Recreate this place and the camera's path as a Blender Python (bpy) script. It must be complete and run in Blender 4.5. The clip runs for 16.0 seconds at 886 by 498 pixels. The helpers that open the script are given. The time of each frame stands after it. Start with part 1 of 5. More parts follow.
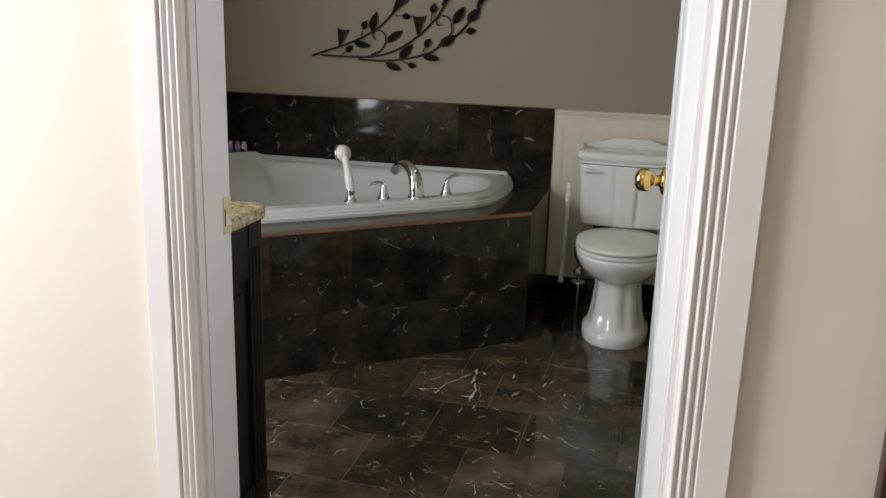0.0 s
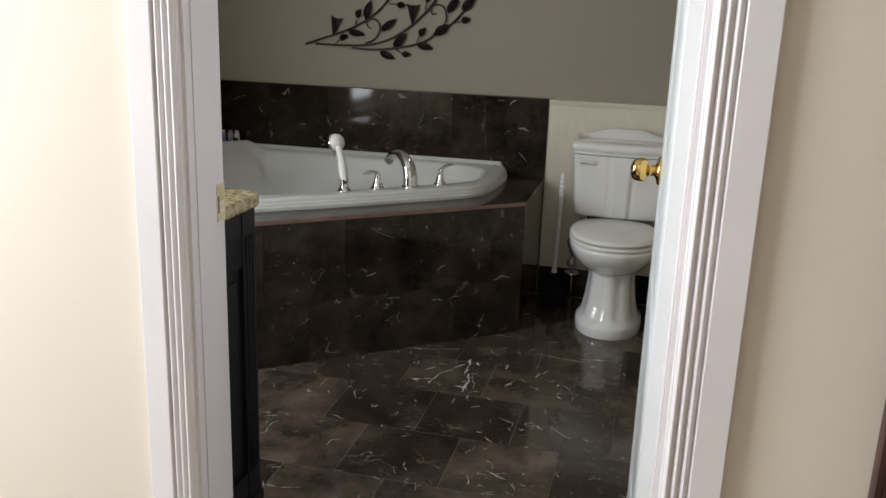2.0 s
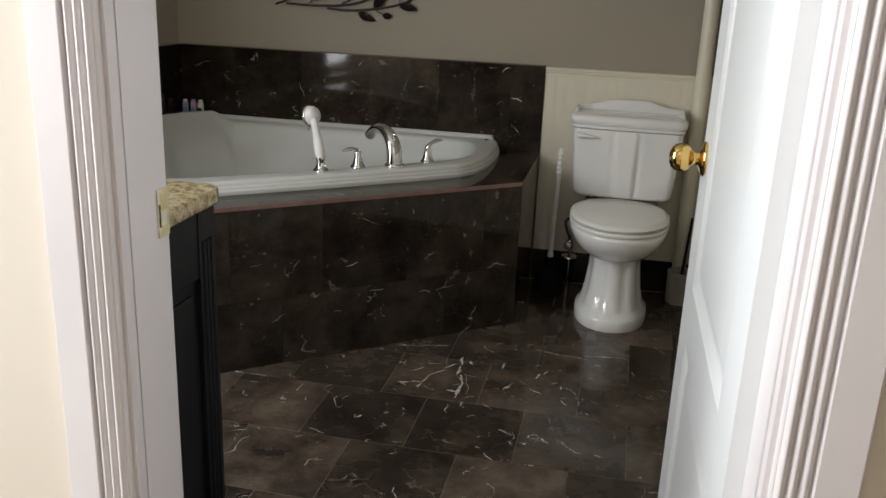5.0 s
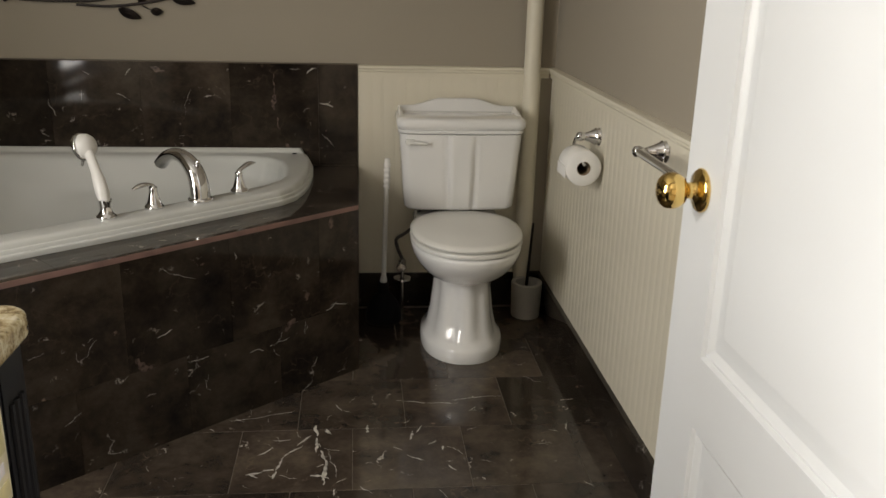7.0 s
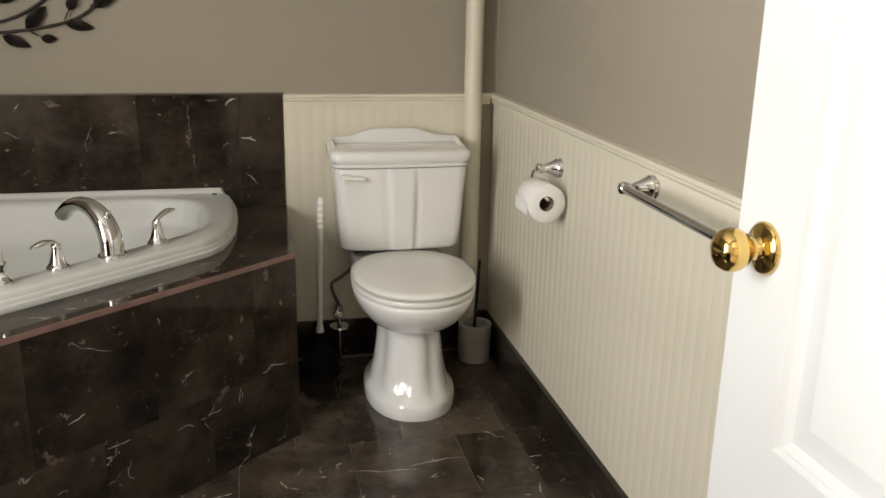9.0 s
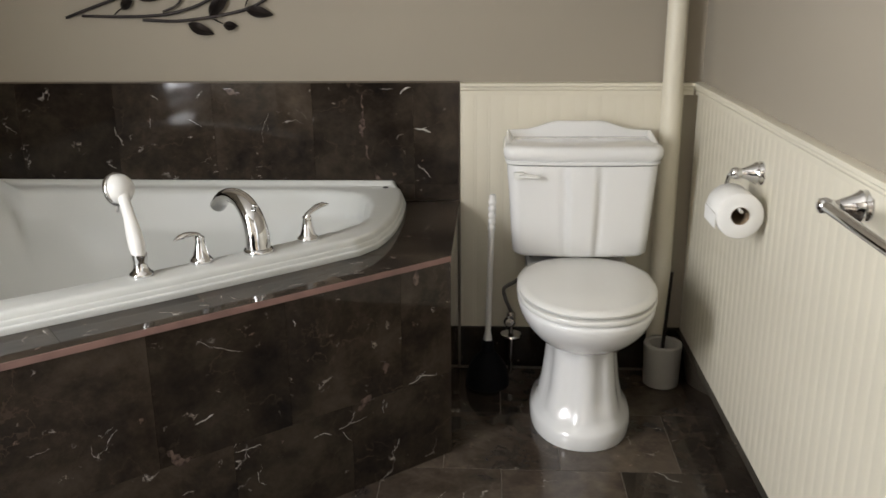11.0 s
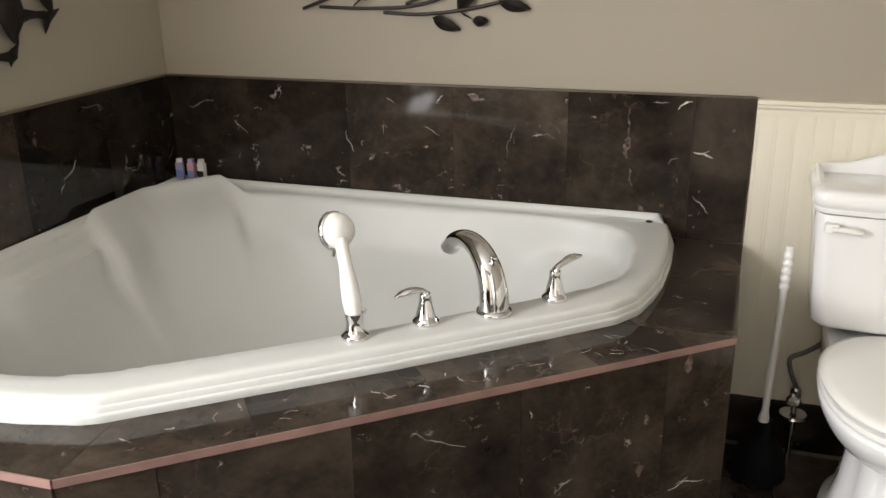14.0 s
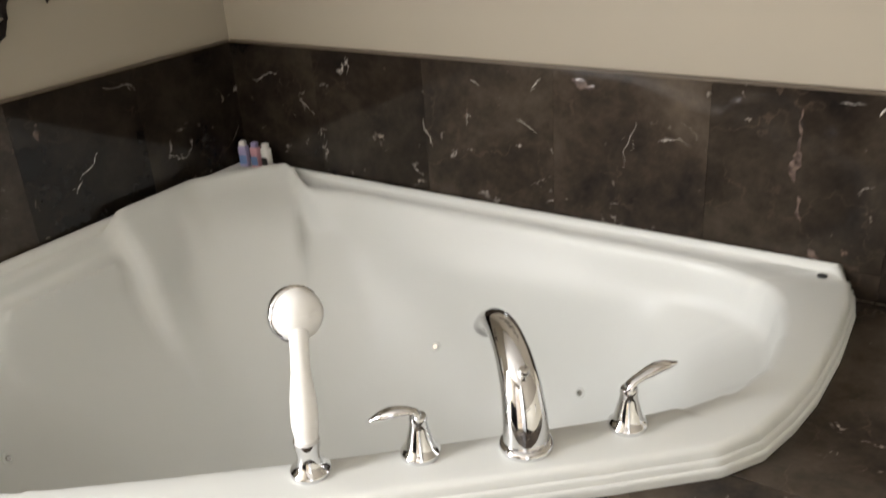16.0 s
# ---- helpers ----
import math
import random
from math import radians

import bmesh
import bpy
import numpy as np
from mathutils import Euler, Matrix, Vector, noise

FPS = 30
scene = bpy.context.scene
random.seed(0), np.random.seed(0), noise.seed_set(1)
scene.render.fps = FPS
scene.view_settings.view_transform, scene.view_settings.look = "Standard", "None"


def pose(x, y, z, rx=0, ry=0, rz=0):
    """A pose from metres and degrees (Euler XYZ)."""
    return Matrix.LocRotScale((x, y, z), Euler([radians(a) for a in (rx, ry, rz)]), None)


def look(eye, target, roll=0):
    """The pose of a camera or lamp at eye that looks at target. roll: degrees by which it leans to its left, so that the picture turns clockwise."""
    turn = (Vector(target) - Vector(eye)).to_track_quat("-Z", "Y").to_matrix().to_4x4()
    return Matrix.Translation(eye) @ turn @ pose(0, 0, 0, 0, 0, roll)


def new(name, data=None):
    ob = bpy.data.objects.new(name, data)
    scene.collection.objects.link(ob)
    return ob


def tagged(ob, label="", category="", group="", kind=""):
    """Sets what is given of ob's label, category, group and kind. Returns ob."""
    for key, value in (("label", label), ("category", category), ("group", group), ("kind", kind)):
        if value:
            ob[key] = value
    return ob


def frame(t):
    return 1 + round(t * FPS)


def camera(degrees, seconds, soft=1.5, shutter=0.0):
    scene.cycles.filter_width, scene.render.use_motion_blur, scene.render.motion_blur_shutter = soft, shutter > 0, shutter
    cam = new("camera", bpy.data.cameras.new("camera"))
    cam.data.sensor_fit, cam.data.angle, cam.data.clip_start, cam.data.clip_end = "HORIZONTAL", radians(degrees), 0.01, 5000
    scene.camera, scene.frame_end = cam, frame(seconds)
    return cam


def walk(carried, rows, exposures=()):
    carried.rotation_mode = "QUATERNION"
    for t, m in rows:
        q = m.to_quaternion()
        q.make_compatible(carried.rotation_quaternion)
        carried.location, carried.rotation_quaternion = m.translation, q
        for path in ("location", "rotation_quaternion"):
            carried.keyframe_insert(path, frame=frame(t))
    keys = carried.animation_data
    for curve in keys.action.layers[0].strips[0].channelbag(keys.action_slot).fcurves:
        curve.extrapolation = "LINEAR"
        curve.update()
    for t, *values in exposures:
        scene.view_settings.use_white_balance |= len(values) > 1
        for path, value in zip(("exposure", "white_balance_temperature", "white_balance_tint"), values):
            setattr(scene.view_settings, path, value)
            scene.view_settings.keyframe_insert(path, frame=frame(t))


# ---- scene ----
cam = camera(53.9, 16.0, shutter=0.3)
PATH = [
    (0, (-0.221, -3.907, 1.26), (-0.684, -2.028, 0.754), 1.7),
    (0.5, (-0.212, -3.903, 1.256), (-0.688, -2.035, 0.723), 1.5),
    (1, (-0.217, -3.9, 1.253), (-0.693, -2.037, 0.704), 1.7),
    (1.5, (-0.222, -3.9, 1.254), (-0.684, -2.032, 0.709), 2.0),
    (2, (-0.228, -3.9, 1.253), (-0.672, -2.022, 0.728), 2.1),
    (2.5, (-0.222, -3.898, 1.256), (-0.66, -2.02, 0.727), 2.0),
    (3, (-0.233, -3.867, 1.246), (-0.687, -1.998, 0.698), 1.7),
    (3.5, (-0.286, -3.786, 1.255), (-0.706, -1.908, 0.71), 2.4),
    (3.7, (-0.305, -3.766, 1.267), (-0.708, -1.885, 0.722), 2.6),
    (5.8, (-0.466, -3.341, 1.22), (-0.812, -1.478, 0.579), 2.15),
    (6, (-0.522, -3.269, 1.22), (-0.712, -1.382, 0.586), 2.35),
    (6.5, (-0.646, -3.17, 1.232), (-0.567, -1.264, 0.628), -0.05),
    (7, (-0.699, -3.092, 1.221), (-0.5, -1.198, 0.609), 1.55),
    (7.5, (-0.738, -2.976, 1.215), (-0.55, -1.088, 0.581), 1.2),
    (8, (-0.819, -2.883, 1.223), (-0.36, -1.046, 0.581), 0.2),
    (8.2, (-0.842, -2.871, 1.226), (-0.318, -1.039, 0.619), 0.05),
    (10.3, (-0.622, -2.678, 1.187), (-0.597, -0.758, 0.628), 1.2),
    (10.5, (-0.599, -2.664, 1.192), (-0.632, -0.75, 0.612), 0.3),
    (11, (-0.591, -2.576, 1.191), (-0.703, -0.67, 0.595), -0.5),
    (11.5, (-0.633, -2.408, 1.204), (-0.911, -0.525, 0.591), 0.5),
    (12, (-0.646, -2.287, 1.242), (-1.07, -0.456, 0.558), 0.5),
    (12.5, (-0.632, -2.249, 1.26), (-1.466, -0.564, 0.578), -0.6),
    (13, (-0.662, -2.232, 1.251), (-1.579, -0.617, 0.508), -0.5),
    (13.5, (-0.708, -2.185, 1.263), (-1.429, -0.446, 0.587), -1.0),
    (14, (-0.727, -2.136, 1.258), (-1.341, -0.356, 0.584), -0.9),
    (14.5, (-0.691, -2.013, 1.259), (-1.378, -0.278, 0.539), -1.7),
    (15, (-0.634, -1.835, 1.265), (-1.534, -0.21, 0.523), -1.6),
    (15.2, (-0.631, -1.775, 1.3), (-1.547, -0.196, 0.511), -2.9),
    (15.5, (-0.658, -1.629, 1.304), (-1.593, -0.056, 0.501), -2.6),
    (15.7, (-0.68, -1.555, 1.309), (-1.661, 0.003, 0.53), -2.6),
    (15.8, (-0.695, -1.525, 1.301), (-1.69, 0.031, 0.536), -2.5),
    (16, (-0.689, -1.464, 1.276), (-1.73, 0.03, 0.449), -3.8),
]
EXPOSURES = [(0, -0.42, 6300, 8), (3.0, -0.42, 6300, 8), (3.7, -0.43, 6350, 8), (5.8, -0.47, 6650, 9), (6.5, -0.5, 6950, 10), (7.0, -0.38, 7100, 10), (7.5, -0.38, 7150, 10),
             (8.0, -0.1, 7100, 10), (10.5, 0.3, 6650, 10), (11.2, 0.42, 6450, 10), (12.0, 0.75, 6450, 10), (13.0, 1.08, 6550, 11), (14.2, 0.78, 6600, 11), (15.0, 0.82, 6650, 11), (15.5, 0.86, 6650, 11), (16.0, 1.08, 6600, 11)]
walk(cam, [(t, look(eye, target, roll)) for t, eye, target, roll in PATH], EXPOSURES)

# plan, in metres: back wall y = 0, wainscot of the right-hand wall x = 0, floor z = 0
XL, YD, YH, ZC = -2.292, -2.605, -2.712, 2.42
DECK, RAIL = 0.541, 0.896
TILE = 0.2995

# ---- world and lights ----
world = bpy.data.worlds.new("world")
world.use_nodes = True
scene.world = world
wn = world.node_tree.nodes
sky = wn.new("ShaderNodeTexSky")
sky.sky_type, sky.sun_disc = "NISHITA", False
sky.sun_elevation, sky.sun_rotation = radians(40), radians(270)
wn["Background"].inputs["Strength"].default_value = 0.1
world.node_tree.links.new(sky.outputs[0], wn["Background"].inputs["Color"])


def window_lamp(name, eye, target, w, h, power, colour):
    data = bpy.data.lights.new(name, "AREA")
    data.shape, data.size, data.size_y, data.energy, data.color = "RECTANGLE", w, h, power, colour
    ob = new(name, data)
    ob.matrix_world = look(eye, target)
    return ob


window_lamp("bath_window_light", (XL - 0.04, -2.255, 1.30), (XL + 1, -2.24, 1.25), 0.50, 1.36, 50, (0.97, 0.98, 1.0))
window_lamp("hall_window_light", (-2.32, -3.60, 1.42), (-1.32, -3.60, 1.38), 1.0, 1.25, 80, (0.97, 0.98, 1.0))


# ---- materials ----
def nodes_of(name, rough=0.5, metal=0.0, base=(0.8, 0.8, 0.8), coat=0.0, spec=0.5):
    m = bpy.data.materials.new(name)
    m.use_nodes = True
    n, l = m.node_tree.nodes, m.node_tree.links
    b = n["Principled BSDF"]
    b.inputs["Base Color"].default_value = (*base, 1)
    b.inputs["Roughness"].default_value = rough
    b.inputs["Metallic"].default_value = metal
    b.inputs["Coat Weight"].default_value = coat
    b.inputs["Specular IOR Level"].default_value = spec
    return m, n, l, b


def ramp(n, stops):
    r = n.new("ShaderNodeValToRGB")
    while len(r.color_ramp.elements) < len(stops):
        r.color_ramp.elements.new(0.5)
    for e, (p, c) in zip(r.color_ramp.elements, stops):
        e.position, e.color = p, (*c, 1)
    return r


def noise_node(n, l, scale, detail=4.0, rough=0.55, vec=None, distort=0.0):
    t = n.new("ShaderNodeTexNoise")
    t.inputs["Scale"].default_value, t.inputs["Detail"].default_value = scale, detail
    t.inputs["Roughness"].default_value, t.inputs["Distortion"].default_value = rough, distort
    if vec:
        l.new(vec, t.inputs["Vector"])
    return t


def math_node(n, l, op, a, b):
    k = n.new("ShaderNodeMath")
    k.operation = op
    for i, v in enumerate((a, b)):
        if isinstance(v, (int, float)):
            k.inputs[i].default_value = v
        else:
            l.new(v, k.inputs[i])
    return k.outputs[0]


def mixed(n, l, fac, a, b, mode="MIX"):
    k = n.new("ShaderNodeMixRGB")
    k.blend_type = mode
    for i, v in enumerate((fac, a, b)):
        if isinstance(v, (int, float)):
            k.inputs[i].default_value = v
        elif isinstance(v, tuple):
            k.inputs[i].default_value = (*v, 1)
        else:
            l.new(v, k.inputs[i])
    return k.outputs[0]


def bump(n, l, b, height, strength, distance=0.002):
    k = n.new("ShaderNodeBump")
    k.inputs["Strength"].default_value, k.inputs["Distance"].default_value = strength, distance
    l.new(height, k.inputs["Height"])
    l.new(k.outputs[0], b.inputs["Normal"])


def surface(name, base, rough, vary=0.06, scale=3.0, grain=120.0, bumps=0.05, metal=0.0, coat=0.0, spec=0.5):
    """A painted, glazed or moulded surface: one colour with slow blotches, fine grain and uneven gloss."""
    m, n, l, b = nodes_of(name, rough, metal, base, coat, spec)
    tc = n.new("ShaderNodeTexCoord").outputs["Object"]
    slow, fine = noise_node(n, l, scale, 3, 0.5, tc), noise_node(n, l, grain, 3, 0.6, tc)
    dark = tuple(c * (1 - vary * 2) for c in base)
    lite = tuple(min(1, c * (1 + vary)) for c in base)
    r = ramp(n, [(0.3, dark), (0.7, lite)])
    l.new(slow.outputs[0], r.inputs[0])
    l.new(r.outputs[0], b.inputs["Base Color"])
    ro = n.new("ShaderNodeMapRange")
    ro.inputs[3].default_value, ro.inputs[4].default_value = rough * 0.85, min(1, rough * 1.2)
    l.new(slow.outputs[0], ro.inputs[0])
    l.new(ro.outputs[0], b.inputs["Roughness"])
    if bumps:
        bump(n, l, b, fine.outputs[0], bumps, 0.001)
    return m


def marble(name, vein=1.0, tone=1.0, gloss_lo=0.045, gloss_hi=0.13, spread=(0.8, 1.35), spec=0.45):
    """Polished dark brown marble with cloudy patches, broken white veins and pale fossil flecks; each tile shifted by its own random."""
    m, n, l, b = nodes_of(name, 0.13, 0, (0.03, 0.024, 0.02), 0.0, spec)
    tc = n.new("ShaderNodeTexCoord").outputs["Object"]
    info = n.new("ShaderNodeObjectInfo").outputs["Random"]
    comb = n.new("ShaderNodeCombineXYZ")
    for i, k in enumerate((37.0, 61.0, 23.0)):
        l.new(math_node(n, l, "MULTIPLY", info, k), comb.inputs[i])
    add = n.new("ShaderNodeVectorMath")
    l.new(tc, add.inputs[0]), l.new(comb.outputs[0], add.inputs[1])
    p = add.outputs[0]
    cloud = noise_node(n, l, 5.5, 8, 0.7, p, 0.15)
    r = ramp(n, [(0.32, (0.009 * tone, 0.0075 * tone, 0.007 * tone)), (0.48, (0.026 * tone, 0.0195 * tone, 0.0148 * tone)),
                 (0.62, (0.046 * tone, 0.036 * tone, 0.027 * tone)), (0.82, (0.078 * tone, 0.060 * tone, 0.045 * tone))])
    l.new(cloud.outputs[0], r.inputs[0])
    shade = n.new("ShaderNodeMapRange")
    shade.inputs[3].default_value, shade.inputs[4].default_value = spread
    l.new(info, shade.inputs[0])
    c = mixed(n, l, 1.0, r.outputs[0], shade.outputs[0], "MULTIPLY")

    def warped(scale, amount):
        warp = noise_node(n, l, scale, 5, 0.65, p)
        wv = n.new("ShaderNodeVectorMath")
        wv.operation = "MULTIPLY_ADD"
        l.new(warp.outputs["Color"], wv.inputs[0])
        wv.inputs[1].default_value = (amount, amount, amount)
        l.new(p, wv.inputs[2])
        return wv.outputs[0]

    def crack(vec, scale, thin, lo, hi, mask_scale, seed):
        """Thin lines where a slow noise crosses its middle, kept only inside scattered patches."""
        k = noise_node(n, l, scale, 3, 0.5, vec)
        d = math_node(n, l, "ABSOLUTE", math_node(n, l, "SUBTRACT", k.outputs[0], 0.5), 0)
        line = ramp(n, [(0.0, (1, 1, 1)), (thin * 0.4, (0.8, 0.8, 0.8)), (thin, (0, 0, 0))])
        l.new(d, line.inputs[0])
        sh = n.new("ShaderNodeVectorMath")
        l.new(p, sh.inputs[0])
        sh.inputs[1].default_value = (seed, seed * 0.7, seed * 1.3)
        mk = noise_node(n, l, mask_scale, 3, 0.6, sh.outputs[0])
        q = ramp(n, [(lo, (0, 0, 0)), (hi, (1, 1, 1))])
        l.new(mk.outputs[0], q.inputs[0])
        return mixed(n, l, 1.0, line.outputs[0], q.outputs[0], "MULTIPLY")

    wa, wb = warped(10.0, 0.10), warped(24.0, 0.05)
    c = mixed(n, l, crack(wb, 9.0, 0.010, 0.46, 0.66, 5.0, 3.1), c, (0.058 * tone, 0.042 * tone, 0.031 * tone))
    c = mixed(n, l, crack(wa, 4.5, 0.0045, 0.61, 0.68, 7.0, 7.7), c, (0.50 * vein, 0.46 * vein, 0.42 * vein))
    c = mixed(n, l, crack(wb, 10.0, 0.007, 0.63, 0.69, 11.0, 12.3), c, (0.46 * vein, 0.42 * vein, 0.38 * vein))
    c = mixed(n, l, crack(wa, 15.0, 0.011, 0.655, 0.71, 15.0, 21.9), c, (0.38 * vein, 0.33 * vein, 0.28 * vein))
    spots = noise_node(n, l, 17.0, 4, 0.6, wb)
    sp = ramp(n, [(0.715, (0, 0, 0)), (0.75, (0.7, 0.7, 0.7))])
    l.new(spots.outputs[0], sp.inputs[0])
    c = mixed(n, l, sp.outputs[0], c, (0.26, 0.18, 0.14))
    l.new(c, b.inputs["Base Color"])
    smear = noise_node(n, l, 9.0, 4, 0.6, p)
    ro = n.new("ShaderNodeMapRange")
    ro.inputs[3].default_value, ro.inputs[4].default_value = gloss_lo, gloss_hi
    l.new(smear.outputs[0], ro.inputs[0])
    l.new(ro.outputs[0], b.inputs["Roughness"])
    wave = noise_node(n, l, 4.0, 2, 0.5, p)
    bump(n, l, b, wave.outputs[0], 0.006, 0.003)
    return m


def granite():
    m, n, l, b = nodes_of("beige_granite", 0.18)
    tc = n.new("ShaderNodeTexCoord").outputs["Object"]
    a = noise_node(n, l, 55, 5, 0.7, tc)
    r = ramp(n, [(0.30, (0.10, 0.07, 0.035)), (0.44, (0.34, 0.26, 0.14)), (0.56, (0.55, 0.47, 0.30)), (0.70, (0.68, 0.62, 0.47))])
    l.new(a.outputs[0], r.inputs[0])
    v = n.new("ShaderNodeTexVoronoi")
    v.inputs["Scale"].default_value = 130
    l.new(tc, v.inputs["Vector"])
    q = ramp(n, [(0.08, (0.12, 0.09, 0.06)), (0.30, (1, 1, 1))])
    l.new(v.outputs["Distance"], q.inputs[0])
    l.new(mixed(n, l, 0.6, r.outputs[0], q.outputs[0], "MULTIPLY"), b.inputs["Base Color"])
    return m


M_TAUPE = surface("taupe_wall_paint", (0.325, 0.288, 0.23), 0.75, 0.025, 1.2, 260, 0.12)
M_CREAM = surface("cream_wall_paint", (0.70, 0.635, 0.55), 0.75, 0.02, 1.2, 240, 0.12)
M_WAIN = surface("cream_wainscot_paint", (0.70, 0.655, 0.535), 0.42, 0.03, 2.5, 90, 0.06)
M_BOARD = surface("cream_board_paint", (0.70, 0.655, 0.535), 0.42, 0.03, 2.5, 90, 0.06)
M_TRIM = surface("white_trim_gloss", (0.74, 0.705, 0.72), 0.32, 0.02, 4, 110, 0.05)
M_DOOR = surface("white_door_paint", (0.755, 0.775, 0.785), 0.36, 0.015, 3, 160, 0.08)
M_CEIL = surface("ceiling_paint", (0.78, 0.76, 0.72), 0.85, 0.02, 1, 200, 0.1)
M_ACRYL = surface("white_acrylic", (0.60, 0.61, 0.585), 0.36, 0.015, 2, 60, 0.0, 0, 0.0, 0.3)
M_PORC = surface("white_porcelain", (0.80, 0.80, 0.79), 0.07, 0.01, 3, 60, 0.0, 0, 0.5)
M_SEAT = surface("white_seat_plastic", (0.78, 0.775, 0.74), 0.2, 0.015, 3, 80, 0.0)
M_CHROME = surface("polished_chrome", (0.74, 0.74, 0.75), 0.05, 0.02, 8, 60, 0.0, 1.0)
M_NICKEL = surface("brushed_nickel", (0.55, 0.53, 0.50), 0.16, 0.03, 8, 90, 0.0, 1.0)
M_BRASS = surface("polished_brass", (0.80, 0.56, 0.20), 0.1, 0.05, 14, 60, 0.0, 1.0)
M_WORN = surface("worn_brass_plate", (0.80, 0.73, 0.54), 0.35, 0.12, 40, 120, 0.05, 0.5)
M_BARE = surface("bare_brass", (0.74, 0.66, 0.36), 0.4, 0.1, 60, 160, 0.1, 0.3)
M_EDGE = surface("dull_bronze_strip", (0.10, 0.075, 0.05), 0.5, 0.1, 20, 120, 0.05)
M_BLACK = surface("black_cabinet_paint", (0.008, 0.0085, 0.012), 0.4, 0.2, 6, 80, 0.04, 0, 0, 0.3)
M_IRON = surface("dark_bronze_metal", (0.022, 0.016, 0.014), 0.42, 0.25, 20, 150, 0.1, 0.6)
M_PINK = surface("unfinished_pink_edge", (0.25, 0.148, 0.124), 0.6, 0.12, 14, 160, 0.15)
M_GROUT = surface("dark_grout", (0.022, 0.018, 0.015), 0.8, 0.2, 30, 200, 0.2)
M_JOINT = surface("pale_brown_grout", (0.15, 0.125, 0.10), 0.8, 0.2, 30, 200, 0.2)
M_RUBBER = surface("black_rubber", (0.004, 0.004, 0.005), 0.85, 0.1, 10, 90, 0.05, 0, 0, 0.2)
M_PLASTIC = surface("white_plastic", (0.76, 0.75, 0.72), 0.3, 0.02, 6, 90, 0.0)
M_POT = surface("grey_plastic", (0.46, 0.44, 0.40), 0.45, 0.06, 8, 120, 0.05)
M_PAPER = surface("tissue_paper", (0.84, 0.83, 0.80), 0.95, 0.03, 12, 300, 0.3)
M_CARD = surface("brown_cardboard", (0.26, 0.19, 0.12), 0.9, 0.08, 20, 200, 0.2)
M_CARPET = surface("beige_carpet", (0.40, 0.34, 0.26), 0.95, 0.1, 5, 500, 0.6)
M_HOLE = surface("black_hole", (0.01, 0.01, 0.01), 0.6, 0.1, 10, 90, 0)
M_LAV = surface("lavender_label", (0.38, 0.34, 0.55), 0.35, 0.1, 20, 90, 0)
M_BLUE = surface("blue_label", (0.16, 0.26, 0.50), 0.35, 0.1, 20, 90, 0)
M_ROSE = surface("pink_label", (0.60, 0.34, 0.38), 0.35, 0.1, 20, 90, 0)
M_MARBLE = marble("brown_marble", 0.9, 1.1, 0.03, 0.09, spec=0.24)
# darker copy of M_MARBLE: shade of the tub corner and skirting put into colour
M_DARK = marble("brown_marble_shaded", 0.9, 0.62, 0.03, 0.09, spec=0.24)
# floor copies of the marble: raised tone stands in for light missing there
M_BOLD = marble("brown_marble_bold_veins_lifted", 1.3, 2.6, 0.05, 0.14)
M_FLOOR = marble("brown_marble_floor_lifted", 1.3, 1.8, 0.05, 0.14, (0.6, 1.4))
M_DECK = marble("brown_marble_deck", 1.0, 1.4, 0.04, 0.10, spec=0.3)
M_GRANITE = granite()
M_VEIN = surface("white_calcite_vein", (0.58, 0.55, 0.50), 0.16, 0.25, 60, 200, 0.0)
M_FOSSIL = surface("pinkish_fossil_patch", (0.12, 0.085, 0.070), 0.16, 0.4, 70, 200, 0.0)
M_GLASS, _n, _l, _b = nodes_of("window_glass", 0.02)
_b.inputs["Transmission Weight"].default_value = 1.0


# ---- building helpers ----
def box(bm, x0, x1, y0, y1, z0, z1, bevel=0.0, seg=2):
    r = bmesh.ops.create_cube(bm, size=1.0)
    vs = r["verts"]
    bmesh.ops.scale(bm, vec=(x1 - x0, y1 - y0, z1 - z0), verts=vs)
    bmesh.ops.translate(bm, vec=((x0 + x1) / 2, (y0 + y1) / 2, (z0 + z1) / 2), verts=vs)
    if bevel:
        es = list({e for v in vs for e in v.link_edges})
        bmesh.ops.bevel(bm, geom=es, offset=bevel, segments=seg, affect="EDGES", profile=0.7)
    return bm


def boxed(x0, x1, y0, y1, z0, z1, bevel=0.0, seg=2):
    return box(bmesh.new(), x0, x1, y0, y1, z0, z1, bevel, seg)


def loft(bm, rings, closed=True, cap=True):
    """Skin a list of rings, each a list of points of one length."""
    vs = [[bm.verts.new(p) for p in ring] for ring in rings]
    n = len(vs[0])
    for a, b in zip(vs, vs[1:]):
        for i in range(n if closed else n - 1):
            j = (i + 1) % n
            bm.faces.new((a[i], a[j], b[j], b[i]))
    if cap and closed:
        bm.faces.new(list(reversed(vs[0])))
        bm.faces.new(vs[-1])
    return bm


def lathe(bm, prof, centre=(0, 0, 0), seg=32, m=None):
    """Turn a profile of (radius, height) about z; m poses it."""
    rings = []
    for r, z in prof:
        ring = []
        for i in range(seg):
            a = 2 * math.pi * i / seg
            p = Vector((r * math.cos(a), r * math.sin(a), z))
            ring.append((m @ p) if m else p + Vector(centre))
        rings.append(ring)
    return loft(bm, rings)


